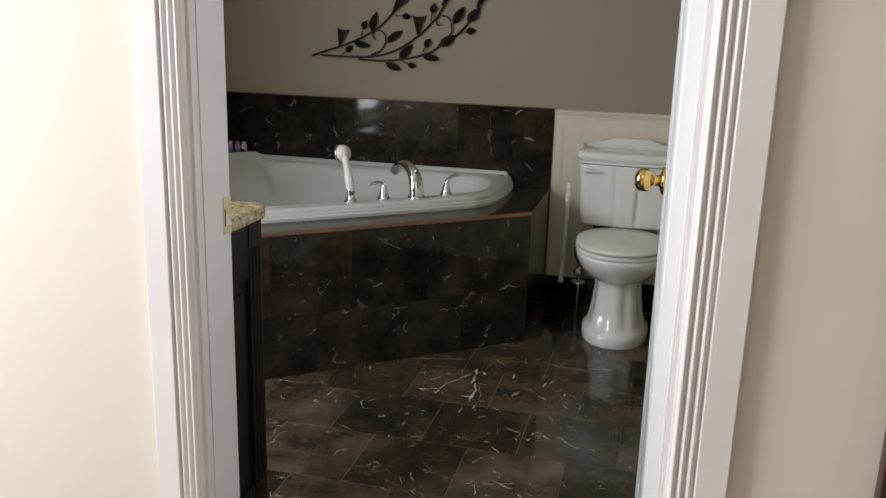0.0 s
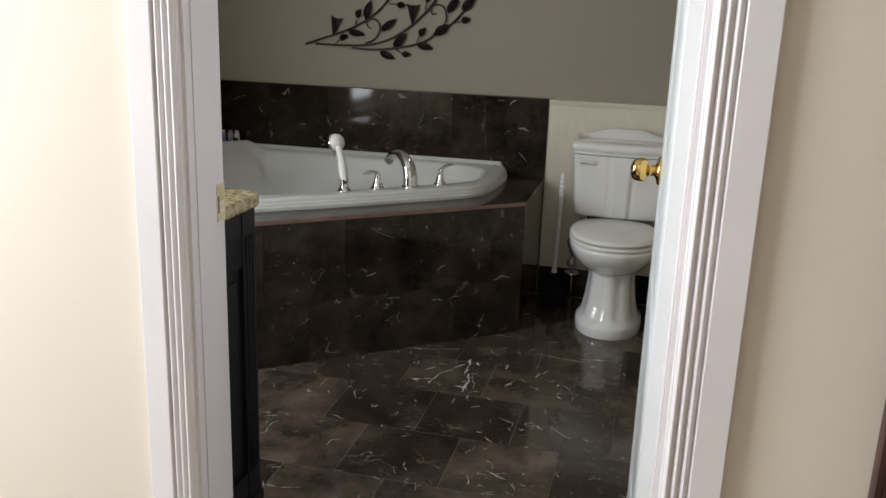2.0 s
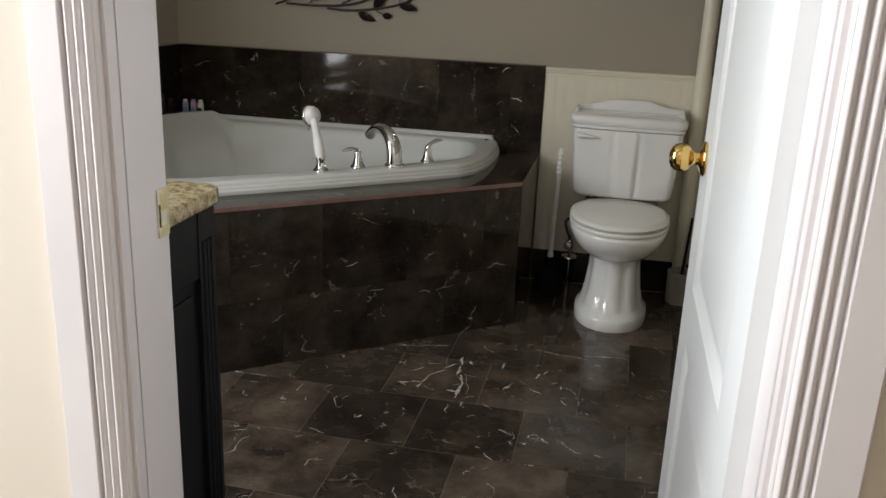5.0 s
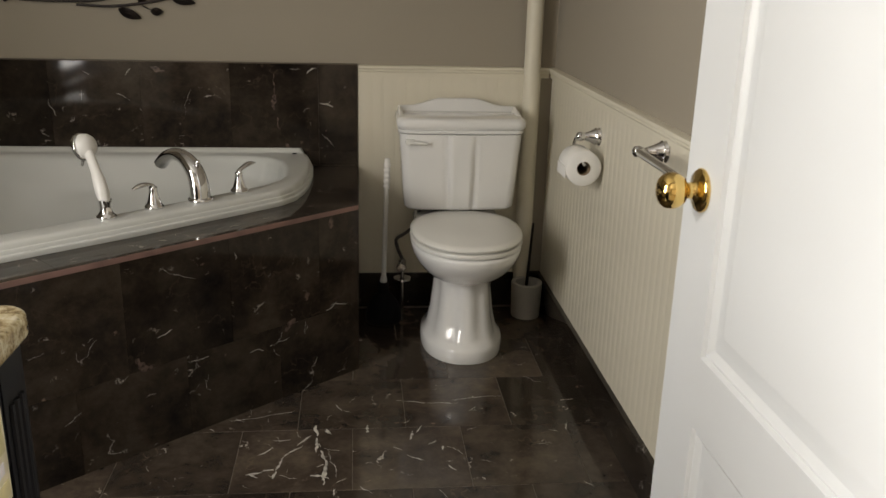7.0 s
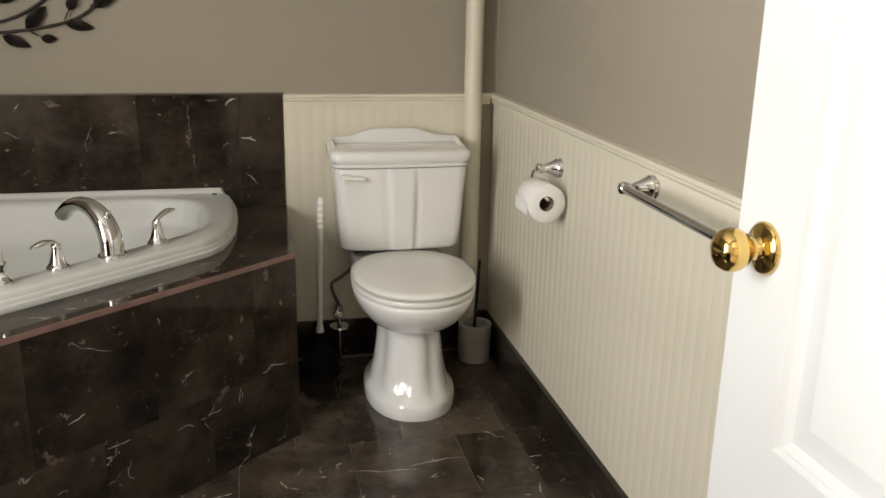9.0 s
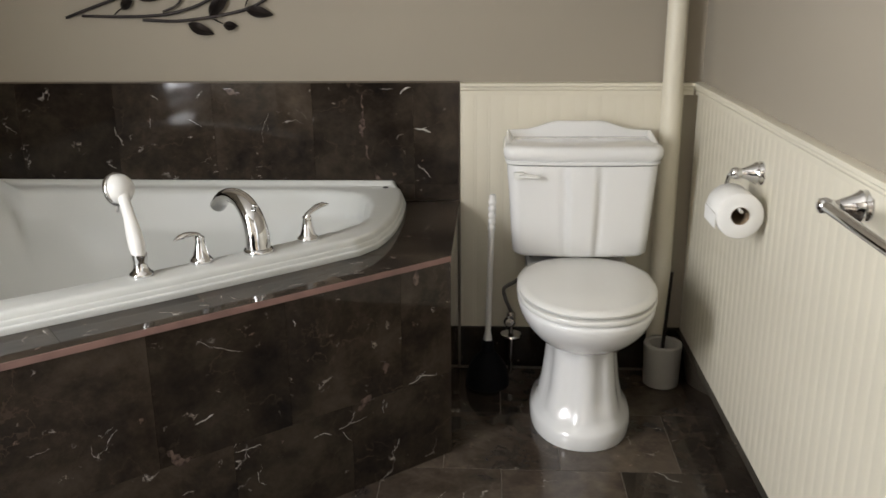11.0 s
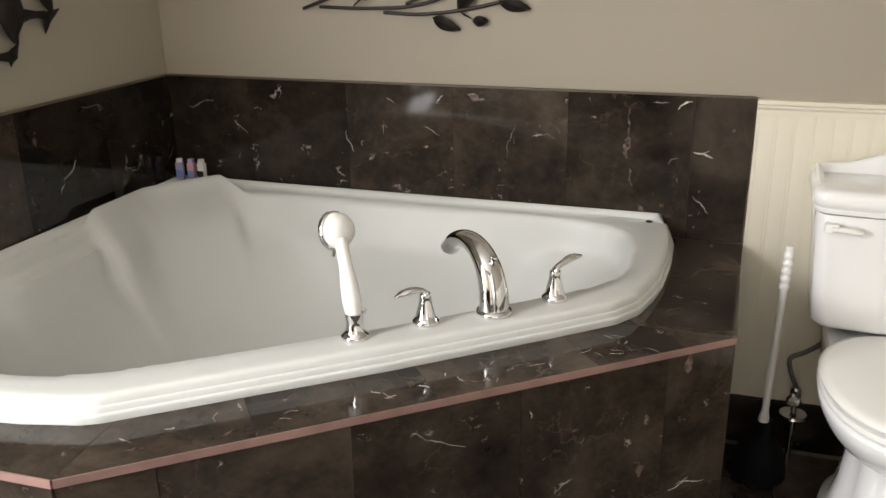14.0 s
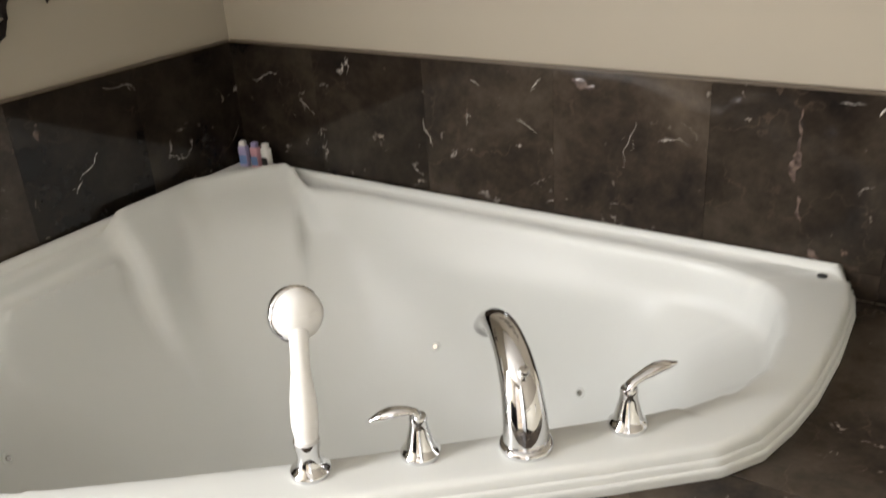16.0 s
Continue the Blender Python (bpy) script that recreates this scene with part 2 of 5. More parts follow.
def smooth_path(points, per=8):
    """Catmull-Rom points through the given ones."""
    P = [Vector(p) for p in points]
    P = [2 * P[0] - P[1]] + P + [2 * P[-1] - P[-2]]
    out = []
    for i in range(1, len(P) - 2):
        for k in range(per):
            t = k / per
            a, b, c, d = P[i - 1], P[i], P[i + 1], P[i + 2]
            out.append(0.5 * ((2 * b) + (c - a) * t + (2 * a - 5 * b + 4 * c - d) * t * t + (3 * b - 3 * c + d - a) * t ** 3))
    out.append(P[-2])
    return out


def tube(bm, points, radii, seg=12, flat=1.0, per=8, up=(0, 0, 1)):
    """A round or flattened rod along a smooth path; radii are spread evenly along it."""
    pts = smooth_path(points, per) if len(points) > 2 else [Vector(p) for p in points]
    n = len(pts)
    rings = []
    ref = Vector(up)
    for i, p in enumerate(pts):
        d = (pts[min(i + 1, n - 1)] - pts[max(i - 1, 0)]).normalized()
        side = d.cross(ref)
        side = side.normalized() if side.length > 1e-4 else d.orthogonal().normalized()
        top = side.cross(d)
        s = i / (n - 1) * (len(radii) - 1)
        k = min(int(s), len(radii) - 2) if len(radii) > 1 else 0
        r = radii[k] + (radii[k + 1] - radii[k]) * (s - k) if len(radii) > 1 else radii[0]
        rings.append([p + side * (r * math.cos(2 * math.pi * j / seg)) + top * (r * flat * math.sin(2 * math.pi * j / seg)) for j in range(seg)])
    return loft(bm, rings)


def finish(bm, smooth=True, angle=35):
    bmesh.ops.recalc_face_normals(bm, faces=bm.faces)
    if smooth:
        lim = radians(angle)
        for f in bm.faces:
            f.smooth = True
        for e in bm.edges:
            if len(e.link_faces) == 2 and e.calc_face_angle(0) > lim:
                e.smooth = False
    return bm


def mesh_of(name, bm, material, smooth=True, angle=35):
    me = bpy.data.meshes.new(name)
    finish(bm, smooth, angle).to_mesh(me)
    bm.free()
    me.materials.append(material)
    return me


def part(name, bm, material, parent, label="", smooth=True, angle=35):
    """One mesh object under a thing or a part, in the thing's own coordinates."""
    ob = new(name, mesh_of(name, bm, material, smooth, angle))
    ob.parent = parent
    if label:
        ob["label"] = label
    return ob


def thing(name, label, category, group="", at=(0, 0, 0)):
    ob = new(name)
    ob.location = at
    return tagged(ob, label, category, group)


def solid(name, bm, material, label, category="", kind="", smooth=True, angle=35):
    """A thing or a piece of the setting that is one mesh."""
    return tagged(new(name, mesh_of(name, bm, material, smooth, angle)), label, category, "", kind)


def piece(name, me, parent, m):
    ob = new(name, me)
    ob.parent = parent
    ob.matrix_basis = m
    return ob


def prism(bm, outline, z0, z1):
    """An upright prism on a plan outline."""
    return loft(bm, [[(x, y, z0) for x, y in outline], [(x, y, z1) for x, y in outline]])


TILE_MESHES = {}


def tile_mesh(w, h, d=0.009, mat=None, gap=0.0002, bevel=0.00025):
    """A polished tile lying in x and y, top at z = 0, with a small arris."""
    key = (round(w, 4), round(h, 4), d, mat.name)
    if key not in TILE_MESHES:
        bm = bmesh.new()
        w2, h2, e = w / 2 - gap, h / 2 - gap, bevel
        def ring(k, z):
            return [(-w2 + k, -h2 + k, z), (w2 - k, -h2 + k, z), (w2 - k, h2 - k, z), (-w2 + k, h2 - k, z)]
        loft(bm, [ring(0, -d), ring(0, -e), ring(e, 0)])
        TILE_MESHES[key] = mesh_of("tile", bm, mat, False)
    return TILE_MESHES[key]


# ---- large structure ----
floor = solid("floor", boxed(XL - 0.12, 0.12, YD - 0.05, 0.12, -0.12, -0.0012), M_JOINT, "dark brown polished marble tile floor", "floor", "structure", False)
solid("hall_floor", boxed(-2.42, 1.9, -5.6, YD - 0.05, -0.12, -0.004), M_CARPET, "beige carpeted hall floor", "floor", "structure", False)
solid("ceiling", boxed(-2.42, 1.9, -5.6, 0.12, ZC, ZC + 0.1), M_CEIL, "plain white painted ceiling", "ceiling", "structure", False)
solid("wall_north", boxed(XL - 0.12, 0.132, 0.012, 0.13, -0.1, ZC), M_TAUPE, "taupe painted wall behind tub and toilet", "wall", "structure", False)
solid("wall_east", boxed(0.012, 0.132, YD, 0.012, -0.1, ZC), M_TAUPE, "taupe painted side wall above cream wainscot", "wall", "structure", False)

# west wall with the bathroom window in it
WY0, WY1, WZ0, WZ1 = -2.56, -1.95, 0.565, 2.05
bm = bmesh.new()
box(bm, XL - 0.13, XL - 0.012, WY1, 0.012, -0.1, ZC)
box(bm, XL - 0.13, XL - 0.012, YD, WY0, -0.1, ZC)
box(bm, XL - 0.13, XL - 0.012, WY0, WY1, -0.1, WZ0)
box(bm, XL - 0.13, XL - 0.012, WY0, WY1, WZ1, ZC)
solid("wall_west", bm, M_TAUPE, "taupe painted wall with a window", "wall", "structure", False)


def sash_window(name, label, x, y0, y1, z0, z1):
    w = tagged(new(name), label, "window", "", "structure")
    bm = bmesh.new()
    for a, b, c, d in ((y0, y0 + 0.05, z0, z1), (y1 - 0.05, y1, z0, z1), (y0 + 0.05, y1 - 0.05, z0, z0 + 0.05), (y0 + 0.05, y1 - 0.05, z1 - 0.05, z1),
                       (y0 + 0.05, y1 - 0.05, (z0 + z1) / 2 - 0.02, (z0 + z1) / 2 + 0.02)):
        box(bm, x - 0.10, x - 0.05, a, b, c, d, 0.003)
    part("window_frame", bm, M_TRIM, w)
    part("window_sill", boxed(x - 0.05, x + 0.03, y0 - 0.04, y1 + 0.04, z0 - 0.025, z0, 0.004), M_TRIM, w)
    for c, d in ((z0 + 0.05, (z0 + z1) / 2 - 0.02), ((z0 + z1) / 2 + 0.02, z1 - 0.05)):
        p = part("pane", boxed(x - 0.078, x - 0.073, y0 + 0.05, y1 - 0.05, c, d), M_GLASS, w, "", False)
        p.visible_shadow = False
    return w


sash_window("window_1", "white framed sash window over the knee wall", XL, WY0, WY1, WZ0, WZ1)

# door wall: cream on the hall side, taupe inside; the opening is 0.915 to 0.165 left of the side wall
OX0, OX1, OZ = -0.935, -0.145, 2.06
for nm, mat, y0, y1, lab in (("wall_south", M_TAUPE, YD - 0.052, YD, "taupe painted wall with the bathroom doorway"),
                             ("wall_hall", M_CREAM, YH, YD - 0.052, "cream painted hall wall around the bathroom doorway")):
    bm = bmesh.new()
    lo = -2.42 if nm == "wall_hall" else XL - 0.12
    hi = 1.9 if nm == "wall_hall" else 0.132
    box(bm, lo, OX0, y0, y1, -0.1, ZC)
    box(bm, OX1, hi, y0, y1, -0.1, ZC)
    box(bm, OX0, OX1, y0, y1, OZ, ZC)
    solid(nm, bm, mat, lab, "wall", "structure", False)
HY0, HY1, HZ0, HZ1 = -4.15, -3.05, 0.75, 2.1
bm = bmesh.new()
box(bm, -2.42, -2.30, -5.6, HY0, -0.1, ZC)
box(bm, -2.42, -2.30, HY1, YH, -0.1, ZC)
box(bm, -2.42, -2.30, HY0, HY1, -0.1, HZ0)
box(bm, -2.42, -2.30, HY0, HY1, HZ1, ZC)
solid("wall_hall_west", bm, M_CREAM, "cream painted hall wall with a window", "wall", "structure", False)
sash_window("window_2", "white framed sash window of the hall", -2.30, HY0, HY1, HZ0, HZ1)
solid("wall_hall_east", boxed(1.9, 2.0, -5.6, YH, -0.1, ZC), M_CREAM, "plain cream painted hall wall", "wall", "structure", False)
solid("wall_hall_south", boxed(-2.42, 2.0, -5.7, -5.6, -0.1, ZC), M_CREAM, "plain cream painted end wall of the hall", "wall", "structure", False)
solid("ground", boxed(-300, 300, -300, 300, -0.5, -0.3), M_CARPET, "plain ground outside the house", "ground", "structure", False)

# door lining and the fluted casing
jamb = tagged(new("door_frame"), "white gloss door lining with fluted casing", "door frame", "", "structure")
bm = boxed(OX0, -0.915, YH, YD, -0.004, OZ - 0.02, 0.002)
box(bm, -0.915, -0.9115, YH, YH + 0.0185, -0.004, OZ - 0.02, 0.001)
box(bm, -0.915, -0.9115, YH + 0.0215, YD, -0.004, OZ - 0.02, 0.001)
part("lining", bm, M_TRIM, jamb)
bm = boxed(-0.1765, OX1, YH, YD - 0.001, -0.004, OZ - 0.02, 0.002)
box(bm, -0.1795, -0.1765, YH + 0.020, YD - 0.04, -0.004, OZ - 0.02, 0.0015)
part("lining", bm, M_TRIM, jamb)
part("lining", boxed(OX0, OX1, YH, YD, OZ - 0.02, OZ, 0.002), M_TRIM, jamb)


def casing_profile(scale):
    """Offsets from the opening and depths in front of the wall: three reeds towards the opening, then a wide flat."""
    pts = [(0.0, 0.0), (0.0, 0.0085), (0.002, 0.0105)]
    for k in range(3):
        a = 0.003 + k * 0.0122
        for j in range(9):
            u = j / 8
            pts.append((a + 0.0108 * u, 0.0105 + 0.0062 * math.sin(math.pi * u) ** 0.8))
    pts += [(0.0400, 0.0105), (0.0412, 0.0172), (0.0425, 0.0182), (0.0845, 0.0182), (0.0862, 0.0165), (0.0865, 0.0)]
    return [(a * scale, d) for a, d in pts]


def casing(xin, sign, wall_y, out, scale=1.0, z1=2.045):
    bm = bmesh.new()
    prof = [(xin + sign * a, wall_y + out * d) for a, d in casing_profile(scale)]
    return prism(bm, prof, -0.003, z1)


part("casing", casing(-0.9175, -1, YH, -1, 0.92), M_TRIM, jamb, "", True, 28)
part("casing", casing(-0.1705, 1, YH, -1, 0.98), M_TRIM, jamb, "", True, 28)
part("casing", casing(-0.9195, -1, YD, 1), M_TRIM, jamb, "", True, 28)
part("casing", boxed(-1.0, -0.08, YH - 0.017, YH, 2.045, 2.13, 0.003), M_TRIM, jamb)
bm = bmesh.new()
box(bm, -0.9112, -0.909, -2.631, -2.6065, 0.906, 0.968, 0.0008)
plate = part("strike_plate", bm, M_WORN, jamb, "worn brass strike plate")
part("latch_hole", boxed(-0.9095, -0.9086, -2.630, -2.6265, 0.920, 0.949), M_HOLE, plate)
for z0, z1 in ((0.9395, 0.9635), (0.9105, 0.921)):
    part("bare_patch", boxed(-0.9092, -0.9087, -2.6255, -2.6095, z0, z1, 0.0002), M_BARE, plate, "bare yellow brass patch")
part("screw_head", boxed(-0.9092, -0.9086, -2.623, -2.614, 0.9265, 0.9345, 0.0002), M_TRIM, plate)

# wainscot: beaded cream boards under a moulded rail, over a dark marble skirting
SKIRT = 0.13


def rail_profile():
    return [(0.0, -0.014), (0.004, -0.014), (0.004, -0.002), (0.0085, 0.004), (0.0085, 0.009), (0.013, 0.0125), (0.013, 0.021), (0.009, 0.0225), (-0.012, 0.0225), (-0.012, -0.014)]


# along the side wall (faces -x)
w_e = tagged(new("wainscot_east"), "cream beadboard wainscot with moulded rail", "wainscot", "", "structure")
bm = bmesh.new()
loft(bm, [[(-a, y, RAIL - 0.0225 + h) for a, h in rail_profile()] for y in (YD + 0.002, 0.011)])
part("rail", bm, M_WAIN, w_e)
# behind the toilet (faces -y)
w_n = tagged(new("wainscot_north"), "cream beadboard wainscot behind the toilet", "wainscot", "", "structure")
bm = bmesh.new()
loft(bm, [[(x, -a, RAIL - 0.0225 + h) for a, h in rail_profile()] for x in (-0.688, -0.013)])
part("rail", bm, M_WAIN, w_n)

# ---- tub platform ----
FRONT = Vector((-0.692, -0.551, 0))
VERT = Vector((-1.602, -1.319, 0))
LEFT = Vector((-2.045, -1.337, 0))
fd = (VERT - FRONT).normalized()
plan = [(-0.702, 0.011), (-0.702, -0.546), (-1.604, -1.307), (-2.045, -1.326), (XL, -1.326), (XL, 0.011)]
platform = solid("tub_platform", prism(bmesh.new(), plan, -0.005, 0.055), M_GROUT, "dark marble tiled platform around the corner tub", "platform", "structure", False)


def strip(a, b, thick, z0, z1, proud=0.0):
    """An upright board from plan point a to b; its face stands proud of the line to the right of a to b, its back behind it."""
    d = (Vector(b) - Vector(a)).normalized()
    nrm = Vector((d.y, -d.x))
    o = [Vector(a) + nrm * proud, Vector(b) + nrm * proud, Vector(b) - nrm * thick, Vector(a) - nrm * thick]
    return prism(bmesh.new(), [(p.x, p.y) for p in o], z0, z1)


for a, b in (((-1.604, -1.307), (-0.702, -0.546)), ((-0.702, -0.546), (-0.702, 0.011)), ((XL, -1.326), (-1.604, -1.307))):
    part("backer_board", strip(a, b, 0.02, 0.055, 0.531), M_GROUT, platform, "", False)
part("edge_strip", strip((VERT.x, VERT.y), (FRONT.x, FRONT.y), 0.012, 0.5265, 0.5405, 0.003), M_PINK, platform, "unfinished pinkish edge strip under the deck")
part("edge_strip", strip((-2.045, -1.337), (VERT.x - 0.001, VERT.y - 0.001), 0.012, 0.5265, 0.5405, 0.003), M_PINK, platform, "unfinished pinkish edge strip under the deck")

# knee wall beside the platform, capped in the same marble
knee = solid("knee_wall", boxed(XL, -2.049, -2.15, -1.340, 0.0, 0.528), M_WAIN, "low cream knee wall beside the tub platform", "wall", "structure", False)
part("cap", boxed(XL, -2.040, -2.16, -1.3385, 0.5285, 0.5405, 0.002), M_MARBLE, knee, "dark marble cap")

# dark marble skirting, its low shade put into the colour through M_DARK
solid("baseboard_east", boxed(-0.014, 0.011, YD + 0.002, -0.0145, 0.0, SKIRT, 0.002), M_DARK, "dark brown marble skirting board", "baseboard", "structure")
solid("baseboard_north", boxed(-0.688, 0.011, -0.014, 0.011, 0.0, SKIRT, 0.002), M_DARK, "dark brown marble skirting board behind the toilet", "baseboard", "structure")
bm = bmesh.new()
lathe(bm, [(0.029, RAIL + 0.002), (0.029, ZC)], (-0.079, -0.030, 0), 28)
lathe(bm, [(0.029, 0.0), (0.029, RAIL + 0.0025)], (-0.079, -0.030, 0), 28)
solid("corner_pipe", bm, M_WAIN, "cream painted vertical pipe in the corner", "pipe", "structure")
solid("trim_1", boxed(XL, -0.6915, -0.0035, 0.0115, 0.8955, 0.8995, 0.001), M_EDGE, "thin bronze edge strip above marble tiles", "trim", "structure")
solid("trim_2", boxed(XL - 0.0115, XL + 0.0035, -1.30, -0.004, 0.8955, 0.8995, 0.001), M_EDGE, "thin bronze edge strip above marble tiles", "trim", "structure")
# added upright, standing in for the dark red-brown thing past the hall corner
bm = boxed(0.106, 0.21, YH - 0.03, YH - 0.0005, 0.0, 2.1, 0.006)
box(bm, 0.116, 0.20, YH - 0.038, YH - 0.03, 0.0, 2.1, 0.003)
solid("trim_3", bm, surface("mahogany_stain", (0.05, 0.018, 0.014), 0.35, 0.2, 12, 150, 0.1), "dark red-brown wooden upright at the end of the hall wall", "trim", "structure")

# ---- the corner tub ----
def ray_radius(poly, c, ang):
    """Distance from c to a closed plan outline in the direction ang."""
    d = Vector((math.cos(ang), math.sin(ang)))
    best = 0.0
    for (x0, y0), (x1, y1) in zip(poly, poly[1:] + poly[:1]):
        ex, ey = x1 - x0, y1 - y0
        det = d.x * -ey + ex * d.y
        if abs(det) < 1e-9:
            continue
        rx, ry = x0 - c[0], y0 - c[1]
        r = (rx * -ey + ex * ry) / det
        s = (d.x * ry - d.y * rx) / det
        if r > 0 and -1e-6 <= s <= 1 + 1e-6:
            best = max(best, r)
    return best


TUB_OUT = [(XL + 0.004, -0.004), (-0.890, -0.004), (-0.858, -0.02), (-0.845, -0.09), (-0.840, -0.22), (-0.845, -0.35), (-0.857, -0.43), (-0.876, -0.505), (-0.912, -0.563),
           (-1.02, -0.662), (-1.27, -0.880), (-1.638, -1.176), (-1.665, -1.190), (-1.76, -1.215), (-1.90, -1.235), (-2.10, -1.248), (XL + 0.004, -1.247)]
TUB_IN = [(-2.245, -0.34), (-2.215, -0.24), (-2.15, -0.155), (-2.06, -0.09), (-1.95, -0.056), (-1.60, -0.052), (-1.10, -0.056), (-1.02, -0.075), (-0.955, -0.12), (-0.925, -0.22), (-0.918, -0.35), (-0.940, -0.43), (-0.995, -0.505),
          (-1.16, -0.655), (-1.33, -0.806), (-1.50, -0.945), (-1.68, -1.085), (-1.77, -1.130), (-1.86, -1.147), (-1.96, -1.145), (-2.06, -1.122), (-2.14, -1.070), (-2.205, -0.985), (-2.242, -0.89), (-2.258, -0.78), (-2.258, -0.5)]
TC = (-1.62, -0.52)


def bell(x, a, b, soft):
    """1 between a and b, easing to 0 over soft."""
    def ease(s):
        s = min(1, max(0, s))
        return s * s * (3 - 2 * s)
    return ease((x - a) / soft + 0.5) * ease((b - x) / soft + 0.5)


def tub_mesh():
    N = 288
    angs = sorted([2 * math.pi * i / N - math.pi for i in range(N)] + [math.atan2(y - TC[1], x - TC[0]) for x, y in TUB_OUT])
    ro = [ray_radius(TUB_OUT, TC, a) for a in angs]
    ri = [ray_radius(TUB_IN, TC, a) for a in angs]
    n = len(angs)
    for _ in range(4):
        ri = [(ri[i - 1] + 2 * ri[i] + ri[(i + 1) % n]) / 4 for i in range(n)]
    def wide(i):
        # the outline with its corners rounded off, for the lower part of the basin
        s = w_ = 0.0
        for k in range(n):
            d_ = abs((angs[k] - angs[i] + math.pi) % (2 * math.pi) - math.pi)
            g = math.exp(-(d_ / 0.6) ** 2)
            s, w_ = s + g * ri[k], w_ + g
        return s / w_
    rw = [wide(i) for i in range(n)]
    rings = [[] for _ in range(27)]
    for a, R, r, rs in zip(angs, ro, ri, rw):
        ca, sa = math.cos(a), math.sin(a)
        ox, oy = TC[0] + R * ca, TC[1] + R * sa
        wall = 1.0 if (oy > -0.01 or ox < XL + 0.01) else 0.0
        deg = math.degrees(a)
        full = deg if deg > 0 else deg + 360
        head = bell(full, 134, 173, 5)          # reclining headrest in the corner
        armL = bell(full, 174, 203, 6)          # scooped arm ledge by the side wall
        armB = bell(full, 40, 133, 8)           # long side by the back wall
        seat = bell(deg, -70, 48, 24)           # shallow end beside the taps
        prof = [(R - 0.002, 0.5415), (R, 0.553), (R - 0.0012, 0.5572), (R - 0.0042, 0.5582), (R - 0.0052, 0.5665), (R - 0.0066, 0.5685), (R - 0.0098, 0.5695), (R - 0.0112, 0.5785),
                (R - 0.0150, 0.5838), (R - 0.022, 0.586), (R - 0.036, 0.586)]
        if wall:
            prof = [(R, 0.5415), (R, 0.56), (R, 0.58), (R, 0.59), (R, 0.596), (R - 0.001, 0.600), (R - 0.004, 0.603), (R - 0.008, 0.6042),
                    (R - 0.013, 0.603), (R - 0.018, 0.595), (R - 0.022, 0.589)]
        rr = min(r, R - (0.036 if wall else 0.045))
        rr += (min(R - 0.036, 0.705) - rr) * head
        prof += [((R - 0.036 + rr + 0.012) / 2 if R - 0.036 > rr + 0.012 else rr + 0.012, 0.586), (rr + 0.010, 0.5855), (rr + 0.003, 0.583), (rr - 0.003, 0.577), (rr - 0.007, 0.568)]
        lift = 0.034                            # the headrest stands above the rim
        prof = [(q, z + head * lift * bell(k, 11.5, 20, 1)) for k, (q, z) in enumerate(prof)]
                # each sector has its own fall from the rim to the floor: (inward, height)
        plain = [(0.009, 0.555), (0.014, 0.530), (0.020, 0.505), (0.027, 0.480)]
        arm = [(0.007, 0.556), (0.016, 0.541), (0.046, 0.538), (0.055, 0.514)]
        fall = max(0.10, rr - rs + 0.06)
        hd_ = [(fall * 0.24, 0.580), (fall * 0.50, 0.556), (fall * 0.76, 0.524), (fall, 0.488)]
        back = [(0.010, 0.555), (0.017, 0.532), (0.026, 0.508), (0.036, 0.485)]
        shal = [(0.010, 0.552), (0.014, 0.528), (0.019, 0.508), (0.034, 0.499)]
        wsum = 1 - min(1, head + armL + armB * (1 - seat) + seat)
        tot = wsum + armL + head + armB * (1 - seat) + seat
        for k in range(4):
            q = plain[k][0] * wsum + arm[k][0] * armL + hd_[k][0] * head + back[k][0] * armB * (1 - seat) + shal[k][0] * seat
            z = plain[k][1] * wsum + arm[k][1] * armL + hd_[k][1] * head + back[k][1] * armB * (1 - seat) + shal[k][1] * seat
            prof.append((rr - q / tot, z / tot))
        rear = bell(full, 110, 220, 90)         # the reclining end falls more gently than the sides
        steep = [(0.035, 0.452), (0.075, 0.36), (0.13, 0.23), (0.20, 0.152), (0.29, 0.118)]
        gentle = [(0.080, 0.452), (0.15, 0.36), (0.25, 0.23), (0.33, 0.152), (0.42, 0.118)]
        for (q0, z), (q1, _z) in zip(steep, gentle):
            prof.append((min(rs - q0 - (q1 - q0) * rear, prof[-1][0] - 0.006), z))
        prof += [((rs - 0.35) * 0.6, 0.106), ((rs - 0.35) * 0.2, 0.102)]
        for ring, (q, z) in zip(rings, prof):
            q = max(q, 0.01)
            ring.append((TC[0] + q * ca, TC[1] + q * sa, z))
    bm = loft(bmesh.new(), rings, True, False)
    bm.verts.ensure_lookup_table()
    bm.faces.new(bm.verts[-n:])
    return bm


tub = thing("corner_bathtub", "white acrylic corner whirlpool bathtub set in a marble deck", "bathtub")
shell = part("shell", tub_mesh(), M_ACRYL, tub, "", True, 60)
bm = bmesh.new()
lathe(bm, [(0.0, 0.0), (0.0085, 0.0), (0.0085, 0.0016), (0.006, 0.002), (0.0, 0.002)], m=Matrix.Translation((-0.912, -0.032, 0.5875)))
part("screw_cap", bm, M_HOLE, tub, "small dark screw hole in the rim")


